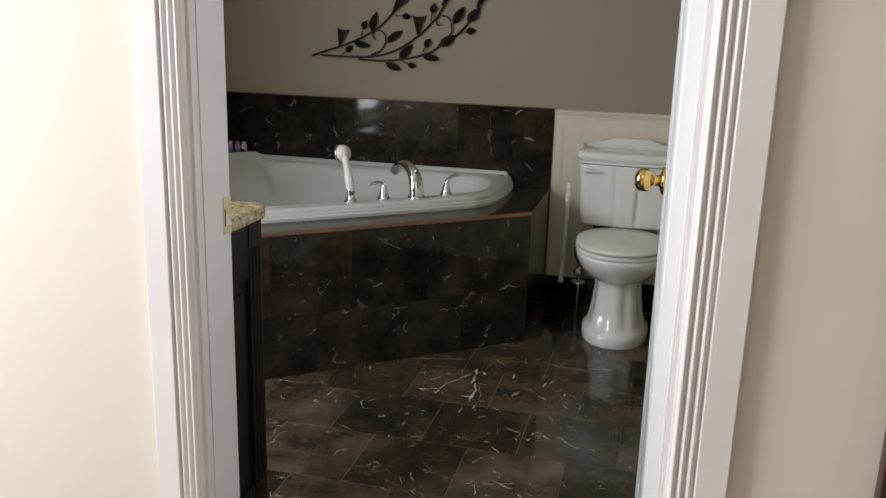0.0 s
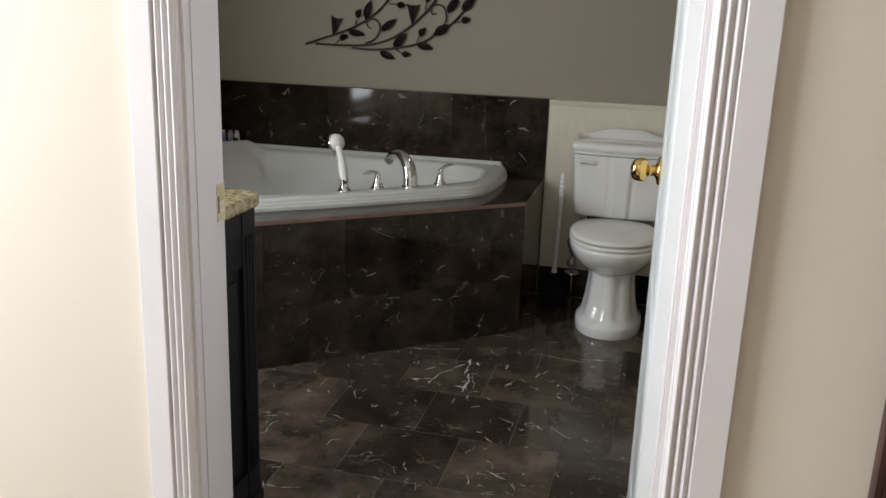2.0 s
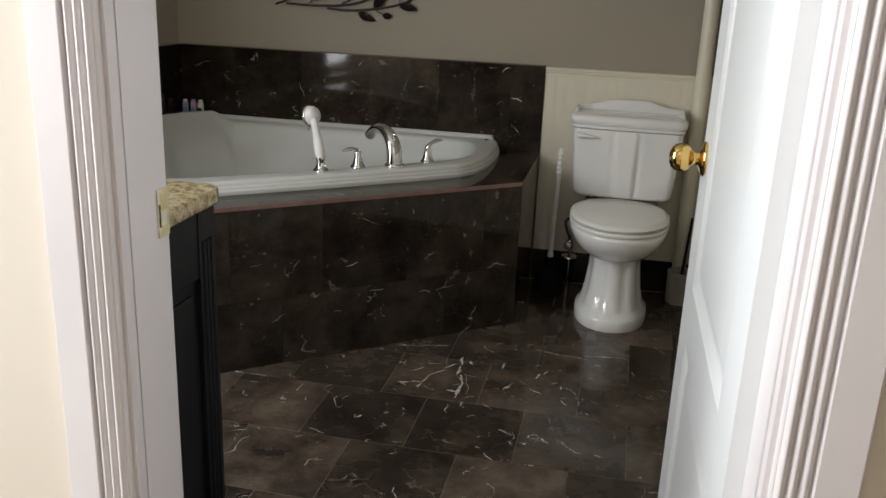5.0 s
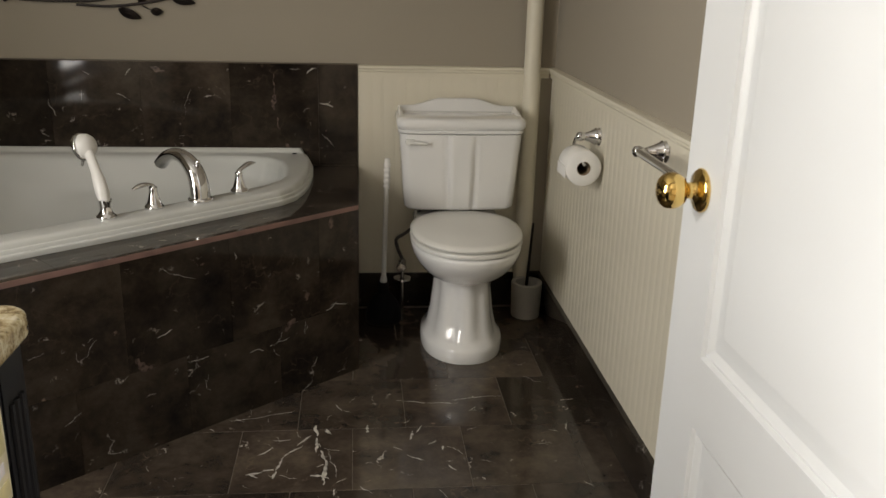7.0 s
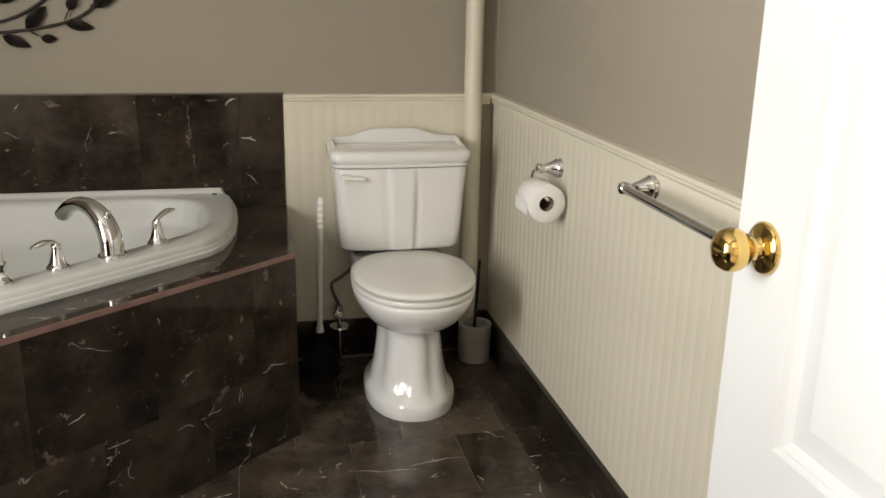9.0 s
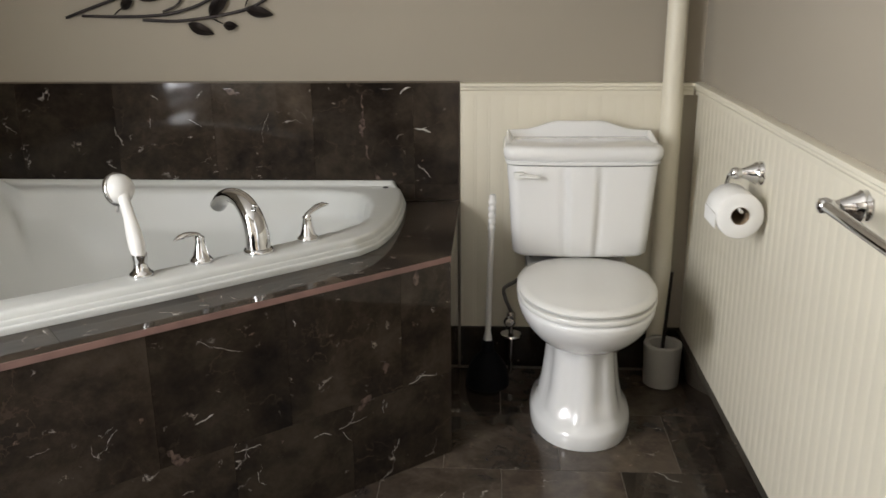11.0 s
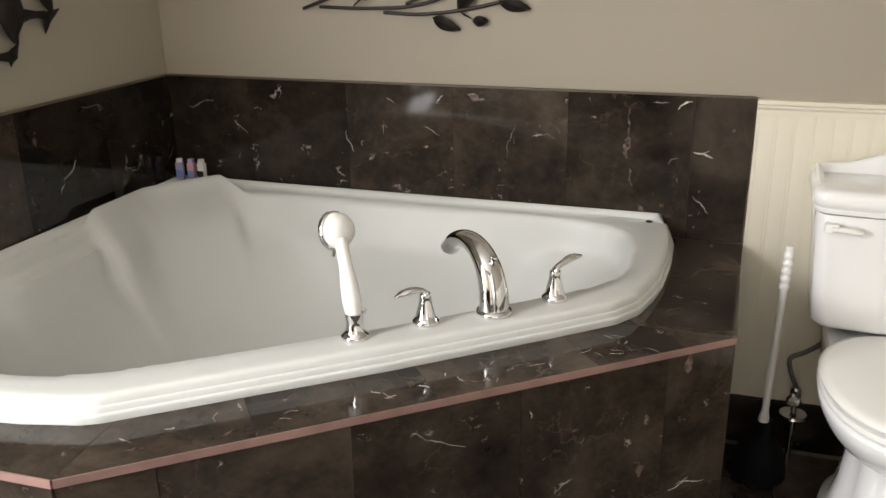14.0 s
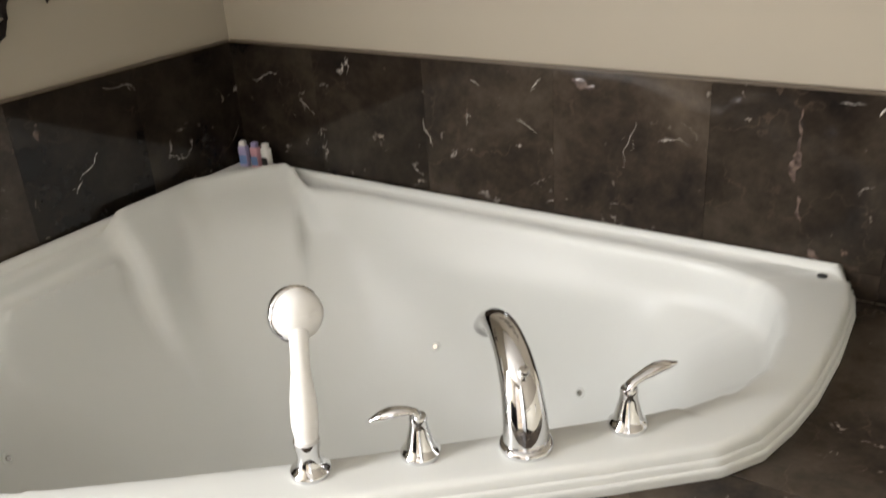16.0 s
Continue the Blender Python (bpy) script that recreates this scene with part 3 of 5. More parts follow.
def jet(p, d):
    """A whirlpool jet set into the basin wall, square to the surface."""
    p, d = Vector(p), Vector(d)
    near = min(shell.data.polygons, key=lambda f: (f.center - p).length)
    normal = near.normal.copy()
    p = p - normal * (p - near.center).dot(normal)
    d = normal if normal.dot(d) > 0 else -normal
    m = look(p, Vector(p) - Vector(d))
    bm = bmesh.new()
    lathe(bm, [(0.0, -0.004), (0.011, -0.004), (0.011, 0.0015), (0.0095, 0.003), (0.007, 0.003), (0.006, 0.001), (0.0, 0.001)], seg=24, m=m)
    j = part("jet", bm, M_ACRYL, tub)
    bm = bmesh.new()
    lathe(bm, [(0.0, 0.001), (0.005, 0.001), (0.005, 0.0035), (0.0, 0.0035)], seg=14, m=m)
    part("nozzle", bm, M_NICKEL, j, "dark jet nozzle")


# ---- taps on the tub rim ----
RIM = 0.586
al = Vector((0.743, 0.669, 0))      # along the row of taps
inn = Vector((-0.669, 0.743, 0))    # towards the basin
BELL = [(0.0, 0.0), (0.0255, 0.0), (0.0262, 0.004), (0.0255, 0.007), (0.0215, 0.010), (0.0185, 0.016), (0.0150, 0.030), (0.0122, 0.042), (0.0112, 0.050), (0.0120, 0.054), (0.0105, 0.058), (0.0, 0.059)]


def lever_tap(at, lever_dir, rise, reach, label):
    t = thing("tub_tap", label, "tap", "taps on the tub rim", at)
    bm = bmesh.new()
    lathe(bm, BELL)
    part("base", bm, M_CHROME, t, "", True, 50)
    d = Vector(lever_dir).normalized()
    bm = bmesh.new()
    tube(bm, [(0, 0, 0.050), Vector((0, 0, 0.062)) + d * 0.002, Vector((0, 0, 0.069 + rise * 0.2)) + d * reach * 0.28, Vector((0, 0, 0.072 + rise * 0.7)) + d * reach * 0.64, Vector((0, 0, 0.068 + rise)) + d * reach],
         [0.0105, 0.0088, 0.0075, 0.0085, 0.0105, 0.0092, 0.003], 14, 0.62)
    part("lever", bm, M_CHROME, t, "", True, 60)
    return t


def at_rim(x, y):
    return (x, y, RIM)


lever_tap(at_rim(-1.240, -0.752), -al, -0.008, 0.060, "chrome lever tap on the tub rim beside the hand shower")
lever_tap(at_rim(-1.036, -0.574), Vector((0.56, 0.83, 0)), 0.006, 0.072, "chrome lever tap with raised handle on the tub rim")

spout = thing("tub_spout", "arched chrome bath spout on the tub rim", "spout", "", at_rim(-1.131, -0.674))
bm = bmesh.new()
lathe(bm, [(0.0, 0.0), (0.0345, 0.0), (0.0352, 0.004), (0.034, 0.008), (0.0305, 0.010), (0.0, 0.010)])
part("base_ring", bm, M_CHROME, spout, "", True, 50)
bm = bmesh.new()
arc = Vector((-0.71, 0.704, 0))
tube(bm, [(0, 0, 0.006), arc * 0.003 + Vector((0, 0, 0.046)), arc * 0.022 + Vector((0, 0, 0.084)), arc * 0.060 + Vector((0, 0, 0.110)), arc * 0.105 + Vector((0, 0, 0.116)), arc * 0.150 + Vector((0, 0, 0.102)), arc * 0.180 + Vector((0, 0, 0.078))],
     [0.0300, 0.0285, 0.0262, 0.0232, 0.0212, 0.0208, 0.0212], 24, 0.84, 10)
part("body", bm, M_CHROME, spout, "", True, 60)
bm = bmesh.new()
m = Matrix.Translation(inn * 0.008 + Vector((0, 0, 0.080))) @ Matrix.Rotation(radians(10), 4, Vector((al.x, al.y, 0)))
lathe(bm, [(0.0, 0.0), (0.0035, 0.0), (0.0035, 0.022), (0.0065, 0.025), (0.0075, 0.029), (0.006, 0.033), (0.0, 0.0335)], seg=16, m=m)
part("diverter_knob", bm, M_CHROME, spout)

wand = thing("hand_shower", "white and chrome hand shower standing in its rim holder", "hand shower", "", at_rim(-1.340, -0.848))
bm = bmesh.new()
lathe(bm, [(0.0, 0.0), (0.0255, 0.0), (0.0262, 0.004), (0.025, 0.007), (0.020, 0.010), (0.0165, 0.017), (0.0145, 0.026), (0.0150, 0.034), (0.0165, 0.040), (0.0165, 0.048), (0.0, 0.048)])
part("holder", bm, M_CHROME, wand, "chrome holder", True, 50)
top = Vector((-0.058, 0.074, 0.172))
bm = bmesh.new()
tube(bm, [(0, 0, 0.036), (-0.009, 0.011, 0.070), (-0.021, 0.026, 0.105), (-0.036, 0.045, 0.138), (-0.050, 0.063, 0.165)], [0.0125, 0.0175, 0.0165, 0.0125, 0.0120, 0.014], 18)
part("handle", bm, M_PLASTIC, wand, "white plastic handle", True, 60)
face = Vector((-0.92, 0.28, -0.28)).normalized()
m = look(top, top - face)
bm = bmesh.new()
lathe(bm, [(0.0, -0.026), (0.014, -0.0245), (0.025, -0.018), (0.0315, -0.008), (0.0335, 0.004), (0.0, 0.004)], m=m)
hd = part("head", bm, M_PLASTIC, wand, "white domed shower head", True, 60)
bm = bmesh.new()
lathe(bm, [(0.0, 0.0042), (0.0340, 0.0042), (0.0368, 0.007), (0.0368, 0.014), (0.033, 0.0175), (0.028, 0.016), (0.0, 0.015)], m=m)
part("spray_ring", bm, M_CHROME, hd, "chrome spray ring", True, 50)
bm = bmesh.new()
tube(bm, [top + face * 0.012 + Vector((0, 0, -0.036)), top + face * 0.016 + Vector((0, 0, -0.048))], [0.0045, 0.003], 8)
part("selector_tab", bm, M_CHROME, hd)

# ---- toilet ----
TX = -0.342


def egg(cy, hw, front, back, z, n=48, cx=TX, power=2.2, flute=0.0):
    pts = []
    for i in range(n):
        a = 2 * math.pi * i / n
        c, s = math.cos(a), math.sin(a)
        k = 1 - flute * abs(math.sin(a * 4)) ** 3 if flute else 1
        x = hw * math.copysign(abs(c) ** (2 / power), c) * k
        y = (back if s > 0 else front) * math.copysign(abs(s) ** (2 / power), s) * k
        pts.append((cx + x, cy + y, z))
    return pts


toilet = thing("toilet", "white porcelain two-piece toilet with closed lid", "toilet")
bm = bmesh.new()
loft(bm, [egg(-0.33, 0.136, 0.208, 0.21, 0.0), egg(-0.33, 0.138, 0.211, 0.21, 0.010), egg(-0.33, 0.138, 0.211, 0.21, 0.036), egg(-0.33, 0.134, 0.206, 0.208, 0.048),
          egg(-0.33, 0.122, 0.193, 0.205, 0.060, flute=0.02), egg(-0.33, 0.117, 0.186, 0.20, 0.075, flute=0.06), egg(-0.33, 0.106, 0.172, 0.19, 0.13, flute=0.085), egg(-0.33, 0.098, 0.160, 0.185, 0.20, flute=0.085),
          egg(-0.33, 0.095, 0.152, 0.18, 0.248, flute=0.05), egg(-0.333, 0.096, 0.153, 0.175, 0.257, flute=0.02), egg(-0.340, 0.110, 0.170, 0.175, 0.264), egg(-0.35, 0.128, 0.195, 0.18, 0.279), egg(-0.36, 0.147, 0.218, 0.19, 0.301),
          egg(-0.37, 0.165, 0.240, 0.20, 0.330), egg(-0.378, 0.1755, 0.248, 0.20, 0.356), egg(-0.38, 0.179, 0.251, 0.20, 0.372), egg(-0.38, 0.179, 0.251, 0.20, 0.380), egg(-0.38, 0.174, 0.246, 0.196, 0.3845)])
part("bowl", bm, M_PORC, toilet, "", True, 50)
bm = boxed(TX - 0.15, TX + 0.15, -0.24, -0.035, 0.30, 0.395, 0.03, 4)
part("tank_shelf", bm, M_PORC, toilet)
bm = bmesh.new()
loft(bm, [egg(-0.38, 0.138, 0.208, 0.16, 0.3846), egg(-0.38, 0.142, 0.212, 0.165, 0.3885), egg(-0.38, 0.171, 0.242, 0.185, 0.3887), egg(-0.38, 0.180, 0.251, 0.19, 0.3895), egg(-0.38, 0.1825, 0.2535, 0.19, 0.3955), egg(-0.38, 0.180, 0.251, 0.19, 0.402), egg(-0.38, 0.172, 0.242, 0.186, 0.4045), egg(-0.38, 0.140, 0.21, 0.16, 0.4048)])
part("seat", bm, M_SEAT, toilet, "", True, 50)
bm = bmesh.new()
loft(bm, [egg(-0.38, 0.138, 0.208, 0.16, 0.4050), egg(-0.38, 0.142, 0.212, 0.165, 0.4090), egg(-0.38, 0.170, 0.240, 0.19, 0.4092), egg(-0.38, 0.1795, 0.2500, 0.197, 0.4100), egg(-0.38, 0.1815, 0.2520, 0.197, 0.4155), egg(-0.38, 0.177, 0.247, 0.193, 0.4225), egg(-0.38, 0.163, 0.231, 0.178, 0.4265), egg(-0.38, 0.08, 0.11, 0.08, 0.4285)])
part("lid", bm, M_SEAT, toilet, "", True, 50)

def tank_ring(hw, yf, yb, z, ridge=0.010, cx=TX, n=40):
    """Plan of the tank: rounded corners and a front that steps out in a centre panel."""
    pts = []
    r = 0.035
    for k in range(9):
        a = math.pi * 0.5 * k / 8
        pts.append((cx + hw - r + r * math.sin(a), yb - 0.012 + 0.012 * math.cos(a), z))
    for k in range(9):
        a = math.pi * 0.5 * k / 8
        pts.append((cx + hw - r + r * math.cos(a), yf + r - r * math.sin(a), z))
    m = 40
    for k in range(1, m):
        u = 1 - 2 * k / m
        step = bell(u, -0.24, 0.24, 0.10) * ridge
        groove = -0.004 * (bell(u, 0.24, 0.34, 0.06) + bell(u, -0.34, -0.24, 0.06))
        pts.append((cx + u * (hw - r), yf - step * (ridge > 0) - groove * (ridge > 0) - 0.008 * (1 - u * u), z))
    for k in range(9):
        a = math.pi * 0.5 * k / 8
        pts.append((cx - hw + r - r * math.sin(a), yf + r - r * math.cos(a), z))
    for k in range(9):
        a = math.pi * 0.5 * k / 8
        pts.append((cx - hw + r - r * math.cos(a), yb - 0.012 + 0.012 * math.sin(a), z))
    return pts


bm = bmesh.new()
loft(bm, [tank_ring(0.165, -0.185, -0.04, 0.425, 0), tank_ring(0.183, -0.196, -0.036, 0.430, 0.003), tank_ring(0.190, -0.202, -0.035, 0.440, 0.006), tank_ring(0.195, -0.206, -0.034, 0.50),
          tank_ring(0.203, -0.209, -0.033, 0.62), tank_ring(0.208, -0.210, -0.032, 0.668, 0.006), tank_ring(0.208, -0.210, -0.032, 0.692, 0)])
part("tank", bm, M_PORC, toilet, "", True, 50)
bm = bmesh.new()
loft(bm, [tank_ring(0.206, -0.208, -0.030, 0.693, 0), tank_ring(0.213, -0.216, -0.028, 0.697, 0), tank_ring(0.214, -0.217, -0.027, 0.703, 0), tank_ring(0.210, -0.213, -0.028, 0.706, 0), tank_ring(0.2165, -0.220, -0.025, 0.712, 0),
          tank_ring(0.219, -0.223, -0.024, 0.722, 0), tank_ring(0.219, -0.223, -0.024, 0.736, 0), tank_ring(0.214, -0.217, -0.026, 0.745, 0), tank_ring(0.203, -0.205, -0.030, 0.748, 0)])
# raised gallery along the back of the tank lid, swept up in the middle, with low returns at the ends
rings = []
for k in range(41):
    u = -1 + 2 * k / 40
    h = 0.766 + 0.024 * bell(u, -0.52, 0.52, 0.5) - 0.004 * abs(u) ** 6
    x = TX + u * 0.208
    rings.append([(x, -0.026, 0.744), (x, -0.026, h - 0.005), (x, -0.030, h), (x, -0.040, h), (x, -0.046, h - 0.006), (x, -0.052, 0.752), (x, -0.060, 0.744)])
loft(bm, rings)
for sx in (-1, 1):
    loft(bm, [[(TX + sx * (0.210 - d), y, 0.744 + hh * s) for d, hh in ((0.0, 0.0), (0.001, 0.75), (0.006, 1.0), (0.012, 0.8), (0.020, 0.0))] for y, s in ((-0.034, 0.020), (-0.08, 0.018), (-0.12, 0.012), (-0.165, 0.003))])
lid = part("tank_lid", bm, M_PORC, toilet, "", True, 50)
bm = bmesh.new()
box(bm, TX - 0.190, TX - 0.162, -0.228, -0.206, 0.657, 0.677, 0.004)
tube(bm, [(TX - 0.176, -0.231, 0.667), (TX - 0.150, -0.233, 0.668), (TX - 0.118, -0.233, 0.664)], [0.007, 0.0075, 0.0095, 0.010, 0.007], 12, 0.7)
part("flush_lever", bm, M_SEAT, toilet, "cream plastic flush lever", True, 50)
for sx in (-1, 1):
    bm = bmesh.new()
    lathe(bm, [(0.014, 0.0), (0.013, 0.012), (0.008, 0.019), (0.0, 0.021)], (TX + sx * 0.118, -0.30, 0.029), 16)
    part("bolt_cap", bm, M_PORC, toilet)

valve = thing("supply_valve", "chrome toilet supply valve with a grey hose", "valve", "", (-0.530, -0.066, 0))
bm = bmesh.new()
lathe(bm, [(0.0, 0.0), (0.034, 0.0), (0.032, 0.006), (0.016, 0.012), (0.0, 0.013)], (0, 0, 0.128), 24)
part("escutcheon", bm, M_CHROME, valve)
bm = bmesh.new()
lathe(bm, [(0.0075, 0.0), (0.0075, 0.165)], seg=14)
lathe(bm, [(0.0, 0.165), (0.014, 0.167), (0.014, 0.20), (0.010, 0.206), (0.0, 0.208)], seg=16)
tube(bm, [(0, 0, 0.184), (-0.004, -0.024, 0.184)], [0.008, 0.007], 12)
part("stop_valve", bm, M_NICKEL, valve, "", True, 50)
bm = bmesh.new()
lathe(bm, [(0.0, 0.0), (0.016, 0.001), (0.018, 0.006), (0.013, 0.012), (0.0, 0.013)], seg=18, m=look((-0.005, -0.024, 0.184), (0, 1, 0.184)))
part("valve_handle", bm, M_NICKEL, valve)
bm = bmesh.new()
tube(bm, [(0, 0, 0.205), (-0.018, -0.004, 0.25), (-0.022, -0.006, 0.285), (0.012, -0.010, 0.31), (0.045, -0.02, 0.35), (0.062, -0.032, 0.432)], [0.006], 10)
part("supply_hose", bm, surface("braided_grey_hose", (0.12, 0.11, 0.10), 0.45, 0.2, 60, 300, 0.3), valve, "dark grey braided hose")

plunger = thing("toilet_plunger", "white ridged handle plunger with black rubber cup standing by the toilet", "plunger", "", (-0.601, -0.150, 0))
bm = bmesh.new()
lathe(bm, [(0.062, 0.0), (0.066, 0.006), (0.064, 0.03), (0.056, 0.065), (0.036, 0.095), (0.020, 0.110), (0.018, 0.148), (0.0, 0.15)], seg=28)
part("rubber_cup", bm, M_RUBBER, plunger, "black rubber cup")
prof = [(0.0, 0.0), (0.013, 0.0), (0.0125, 0.012), (0.0085, 0.03), (0.0085, 0.34)]
for k in range(5):
    prof += [(0.0085, 0.345 + k * 0.019), (0.0115, 0.350 + k * 0.019), (0.0115, 0.358 + k * 0.019), (0.0085, 0.362 + k * 0.019)]
prof += [(0.010, 0.446), (0.008, 0.452), (0.0, 0.453)]
bm = bmesh.new()
lathe(bm, prof, seg=18, m=Matrix.Translation((0, 0, 0.146)) @ Matrix.Rotation(radians(1.4), 4, "Y") @ Matrix.Rotation(radians(0.6), 4, "X"))
part("handle", bm, M_PLASTIC, plunger, "white plastic handle with ridged grip", True, 50)

brush = thing("toilet_brush", "grey toilet brush standing in a round grey pot", "toilet brush", "", (-0.0725, -0.116, 0))
bm = bmesh.new()
lathe(bm, [(0.0, 0.0), (0.051, 0.0), (0.053, 0.004), (0.0565, 0.122), (0.0575, 0.127), (0.056, 0.132), (0.051, 0.134), (0.042, 0.131), (0.040, 0.10), (0.040, 0.012), (0.0, 0.010)], seg=36)
part("pot", bm, M_POT, brush, "grey plastic pot", True, 50)
bm = bmesh.new()
lathe(bm, [(0.0, 0.012), (0.030, 0.02), (0.034, 0.05), (0.030, 0.085), (0.010, 0.10), (0.0, 0.10)], seg=20)
part("brush_head", bm, M_RUBBER, brush, "dark bristle head")
bm = bmesh.new()
tube(bm, [(0, 0.01, 0.09), (0.008, 0.014, 0.22), (0.016, 0.020, 0.35)], [0.006, 0.0055, 0.005, 0.0045], 12)
part("brush_handle", bm, M_IRON, brush, "dark grey plastic handle")

# ---- fittings on the wainscot ----
FLARE = [(0.0, 0.0), (0.0265, 0.0), (0.0265, 0.004), (0.0245, 0.006), (0.0235, 0.011), (0.0255, 0.013), (0.0215, 0.018), (0.0150, 0.032), (0.0105, 0.045), (0.0090, 0.052), (0.0105, 0.055), (0.0085, 0.058)]


def flare_post(parent, y, z, length=0.075):
    """A trumpet-shaped rose and post that stands out from the wall, with a ball end."""
    bm = bmesh.new()
    m = look((0, y, z), (1, y, z))
    lathe(bm, FLARE + [(0.0085, length - 0.014), (0.0115, length - 0.009), (0.0135, length), (0.0115, length + 0.009), (0.006, length + 0.0125), (0.0, length + 0.013)], seg=26, m=m)
    return part("post", bm, M_CHROME, parent, "", True, 50)


paper = thing("toilet_paper_holder", "chrome paper holder with a white toilet roll on the wainscot", "paper holder")
flare_post(paper, -0.664, 0.774, 0.056)
bm = bmesh.new()
tube(bm, [(-0.060, -0.668, 0.770), (-0.062, -0.640, 0.766), (-0.064, -0.628, 0.745), (-0.064, -0.628, 0.722), (-0.064, -0.640, 0.712), (-0.064, -0.70, 0.711), (-0.064, -0.758, 0.711)], [0.0042], 10)
part("wire_arm", bm, M_CHROME, paper)
bm = bmesh.new()
m = look((-0.060, -0.640, 0.696), (-0.060, 0.4, 0.696))
lathe(bm, [(0.020, 0.0), (0.0485, 0.0), (0.0505, 0.002), (0.0505, 0.098), (0.0485, 0.100), (0.020, 0.100), (0.020, 0.0)], seg=40, m=m)
roll = tagged(new("toilet_roll", mesh_of("toilet_roll", bm, M_PAPER, True, 50)), "white toilet paper roll hanging on its holder", "toilet roll")
bm = bmesh.new()
lathe(bm, [(0.0185, 0.001), (0.0196, 0.001), (0.0196, 0.099), (0.0185, 0.099), (0.0185, 0.001)], seg=28, m=m)
part("core", bm, M_CARD, roll, "brown cardboard core")
bm = boxed(-0.1122, -0.1108, -0.738, -0.642, 0.668, 0.700)
part("loose_sheet", bm, M_PAPER, roll)

bar = thing("towel_bar", "chrome towel bar on the cream wainscot", "towel bar")
flare_post(bar, -1.21, 0.841, 0.066)
flare_post(bar, -1.80, 0.841, 0.066)
bm = bmesh.new()
tube(bm, [(-0.066, -1.2, 0.841), (-0.066, -1.81, 0.841)], [0.0095, 0.0095], 18)
part("rod", bm, M_CHROME, bar)

# ---- the panelled door, standing open against the side wall ----
DOOR_W, DOOR_H, DOOR_T = 0.748, 2.02, 0.035
door = tagged(new("door_1"), "white panelled bathroom door standing open", "door", "", "structure")
door.matrix_basis = Matrix.Translation((-0.1625, YD - 0.001, 0.010)) @ Matrix.Rotation(radians(90.6), 4, "Z")
# own coordinates: x from the hinge to the free edge, y = 0.0 at the back and DOOR_T at the face


def field(bm, x0, x1, z0, z1, face, out):
    """A moulded, raised panel in its opening; out is the direction of its face along y."""
    def ring(k, d):
        return [(x0 + k, face - out * d, z0 + k), (x1 - k, face - out * d, z0 + k), (x1 - k, face - out * d, z1 - k), (x0 + k, face - out * d, z1 - k)]
    loft(bm, [ring(0, 0.0), ring(0.004, 0.006), ring(0.009, 0.0045), ring(0.013, 0.008), ring(0.020, 0.011), ring(0.026, 0.0105), ring(0.034, 0.009), ring(0.052, 0.0035), ring(0.056, 0.003)], cap=False)
    q = ring(0.056, 0.003)
    bm.faces.new([bm.verts.new(p) for p in q])


def build_door():
    T = DOOR_T
    st = 0.125
    rails = [(0.0, 0.20), (0.575, 0.685), (DOOR_H - 0.13, DOOR_H)]
    bm = bmesh.new()
    box(bm, 0, st, 0, T, 0, DOOR_H)
    box(bm, DOOR_W - st, DOOR_W, 0, T, 0, DOOR_H)
    for a, b in rails:
        box(bm, st, DOOR_W - st, 0, T, a, b)
    part("stiles_and_rails", bm, M_DOOR, door, "", False)
    for (z0, z1) in ((0.20, 0.575), (0.685, DOOR_H - 0.13)):
        bm = bmesh.new()
        field(bm, st, DOOR_W - st, z0, z1, T, 1)
        field(bm, st, DOOR_W - st, z0, z1, 0, -1)
        part("panel", bm, M_DOOR, door, "", True, 25)


build_door()
KX, KZ = DOOR_W - 0.060, 0.918
KNOB = [(0.0, 0.0), (0.0315, 0.0), (0.0325, 0.003), (0.029, 0.007), (0.018, 0.010), (0.0125, 0.013), (0.0115, 0.022), (0.014, 0.026), (0.0215, 0.030), (0.0255, 0.038), (0.0265, 0.046), (0.0245, 0.055), (0.0185, 0.062), (0.010, 0.0655), (0.0, 0.0662)]
for y, dy in ((DOOR_T, 1), (0.0, -1)):
    bm = bmesh.new()
    lathe(bm, KNOB, seg=36, m=look((KX, y, KZ), (KX, y - dy, KZ)))
    part("door_knob", bm, M_BRASS, door, "polished brass knob", True, 60)
part("latch_plate", boxed(DOOR_W, DOOR_W + 0.0015, 0.006, 0.029, KZ - 0.028, KZ + 0.028), M_WORN, door)
for z in (0.22, 1.80):
    bm = bmesh.new()
    lathe(bm, [(0.006, -0.045), (0.006, 0.045)], (-0.004, -0.003, z), 12)
    part("hinge", bm, M_WORN, door)

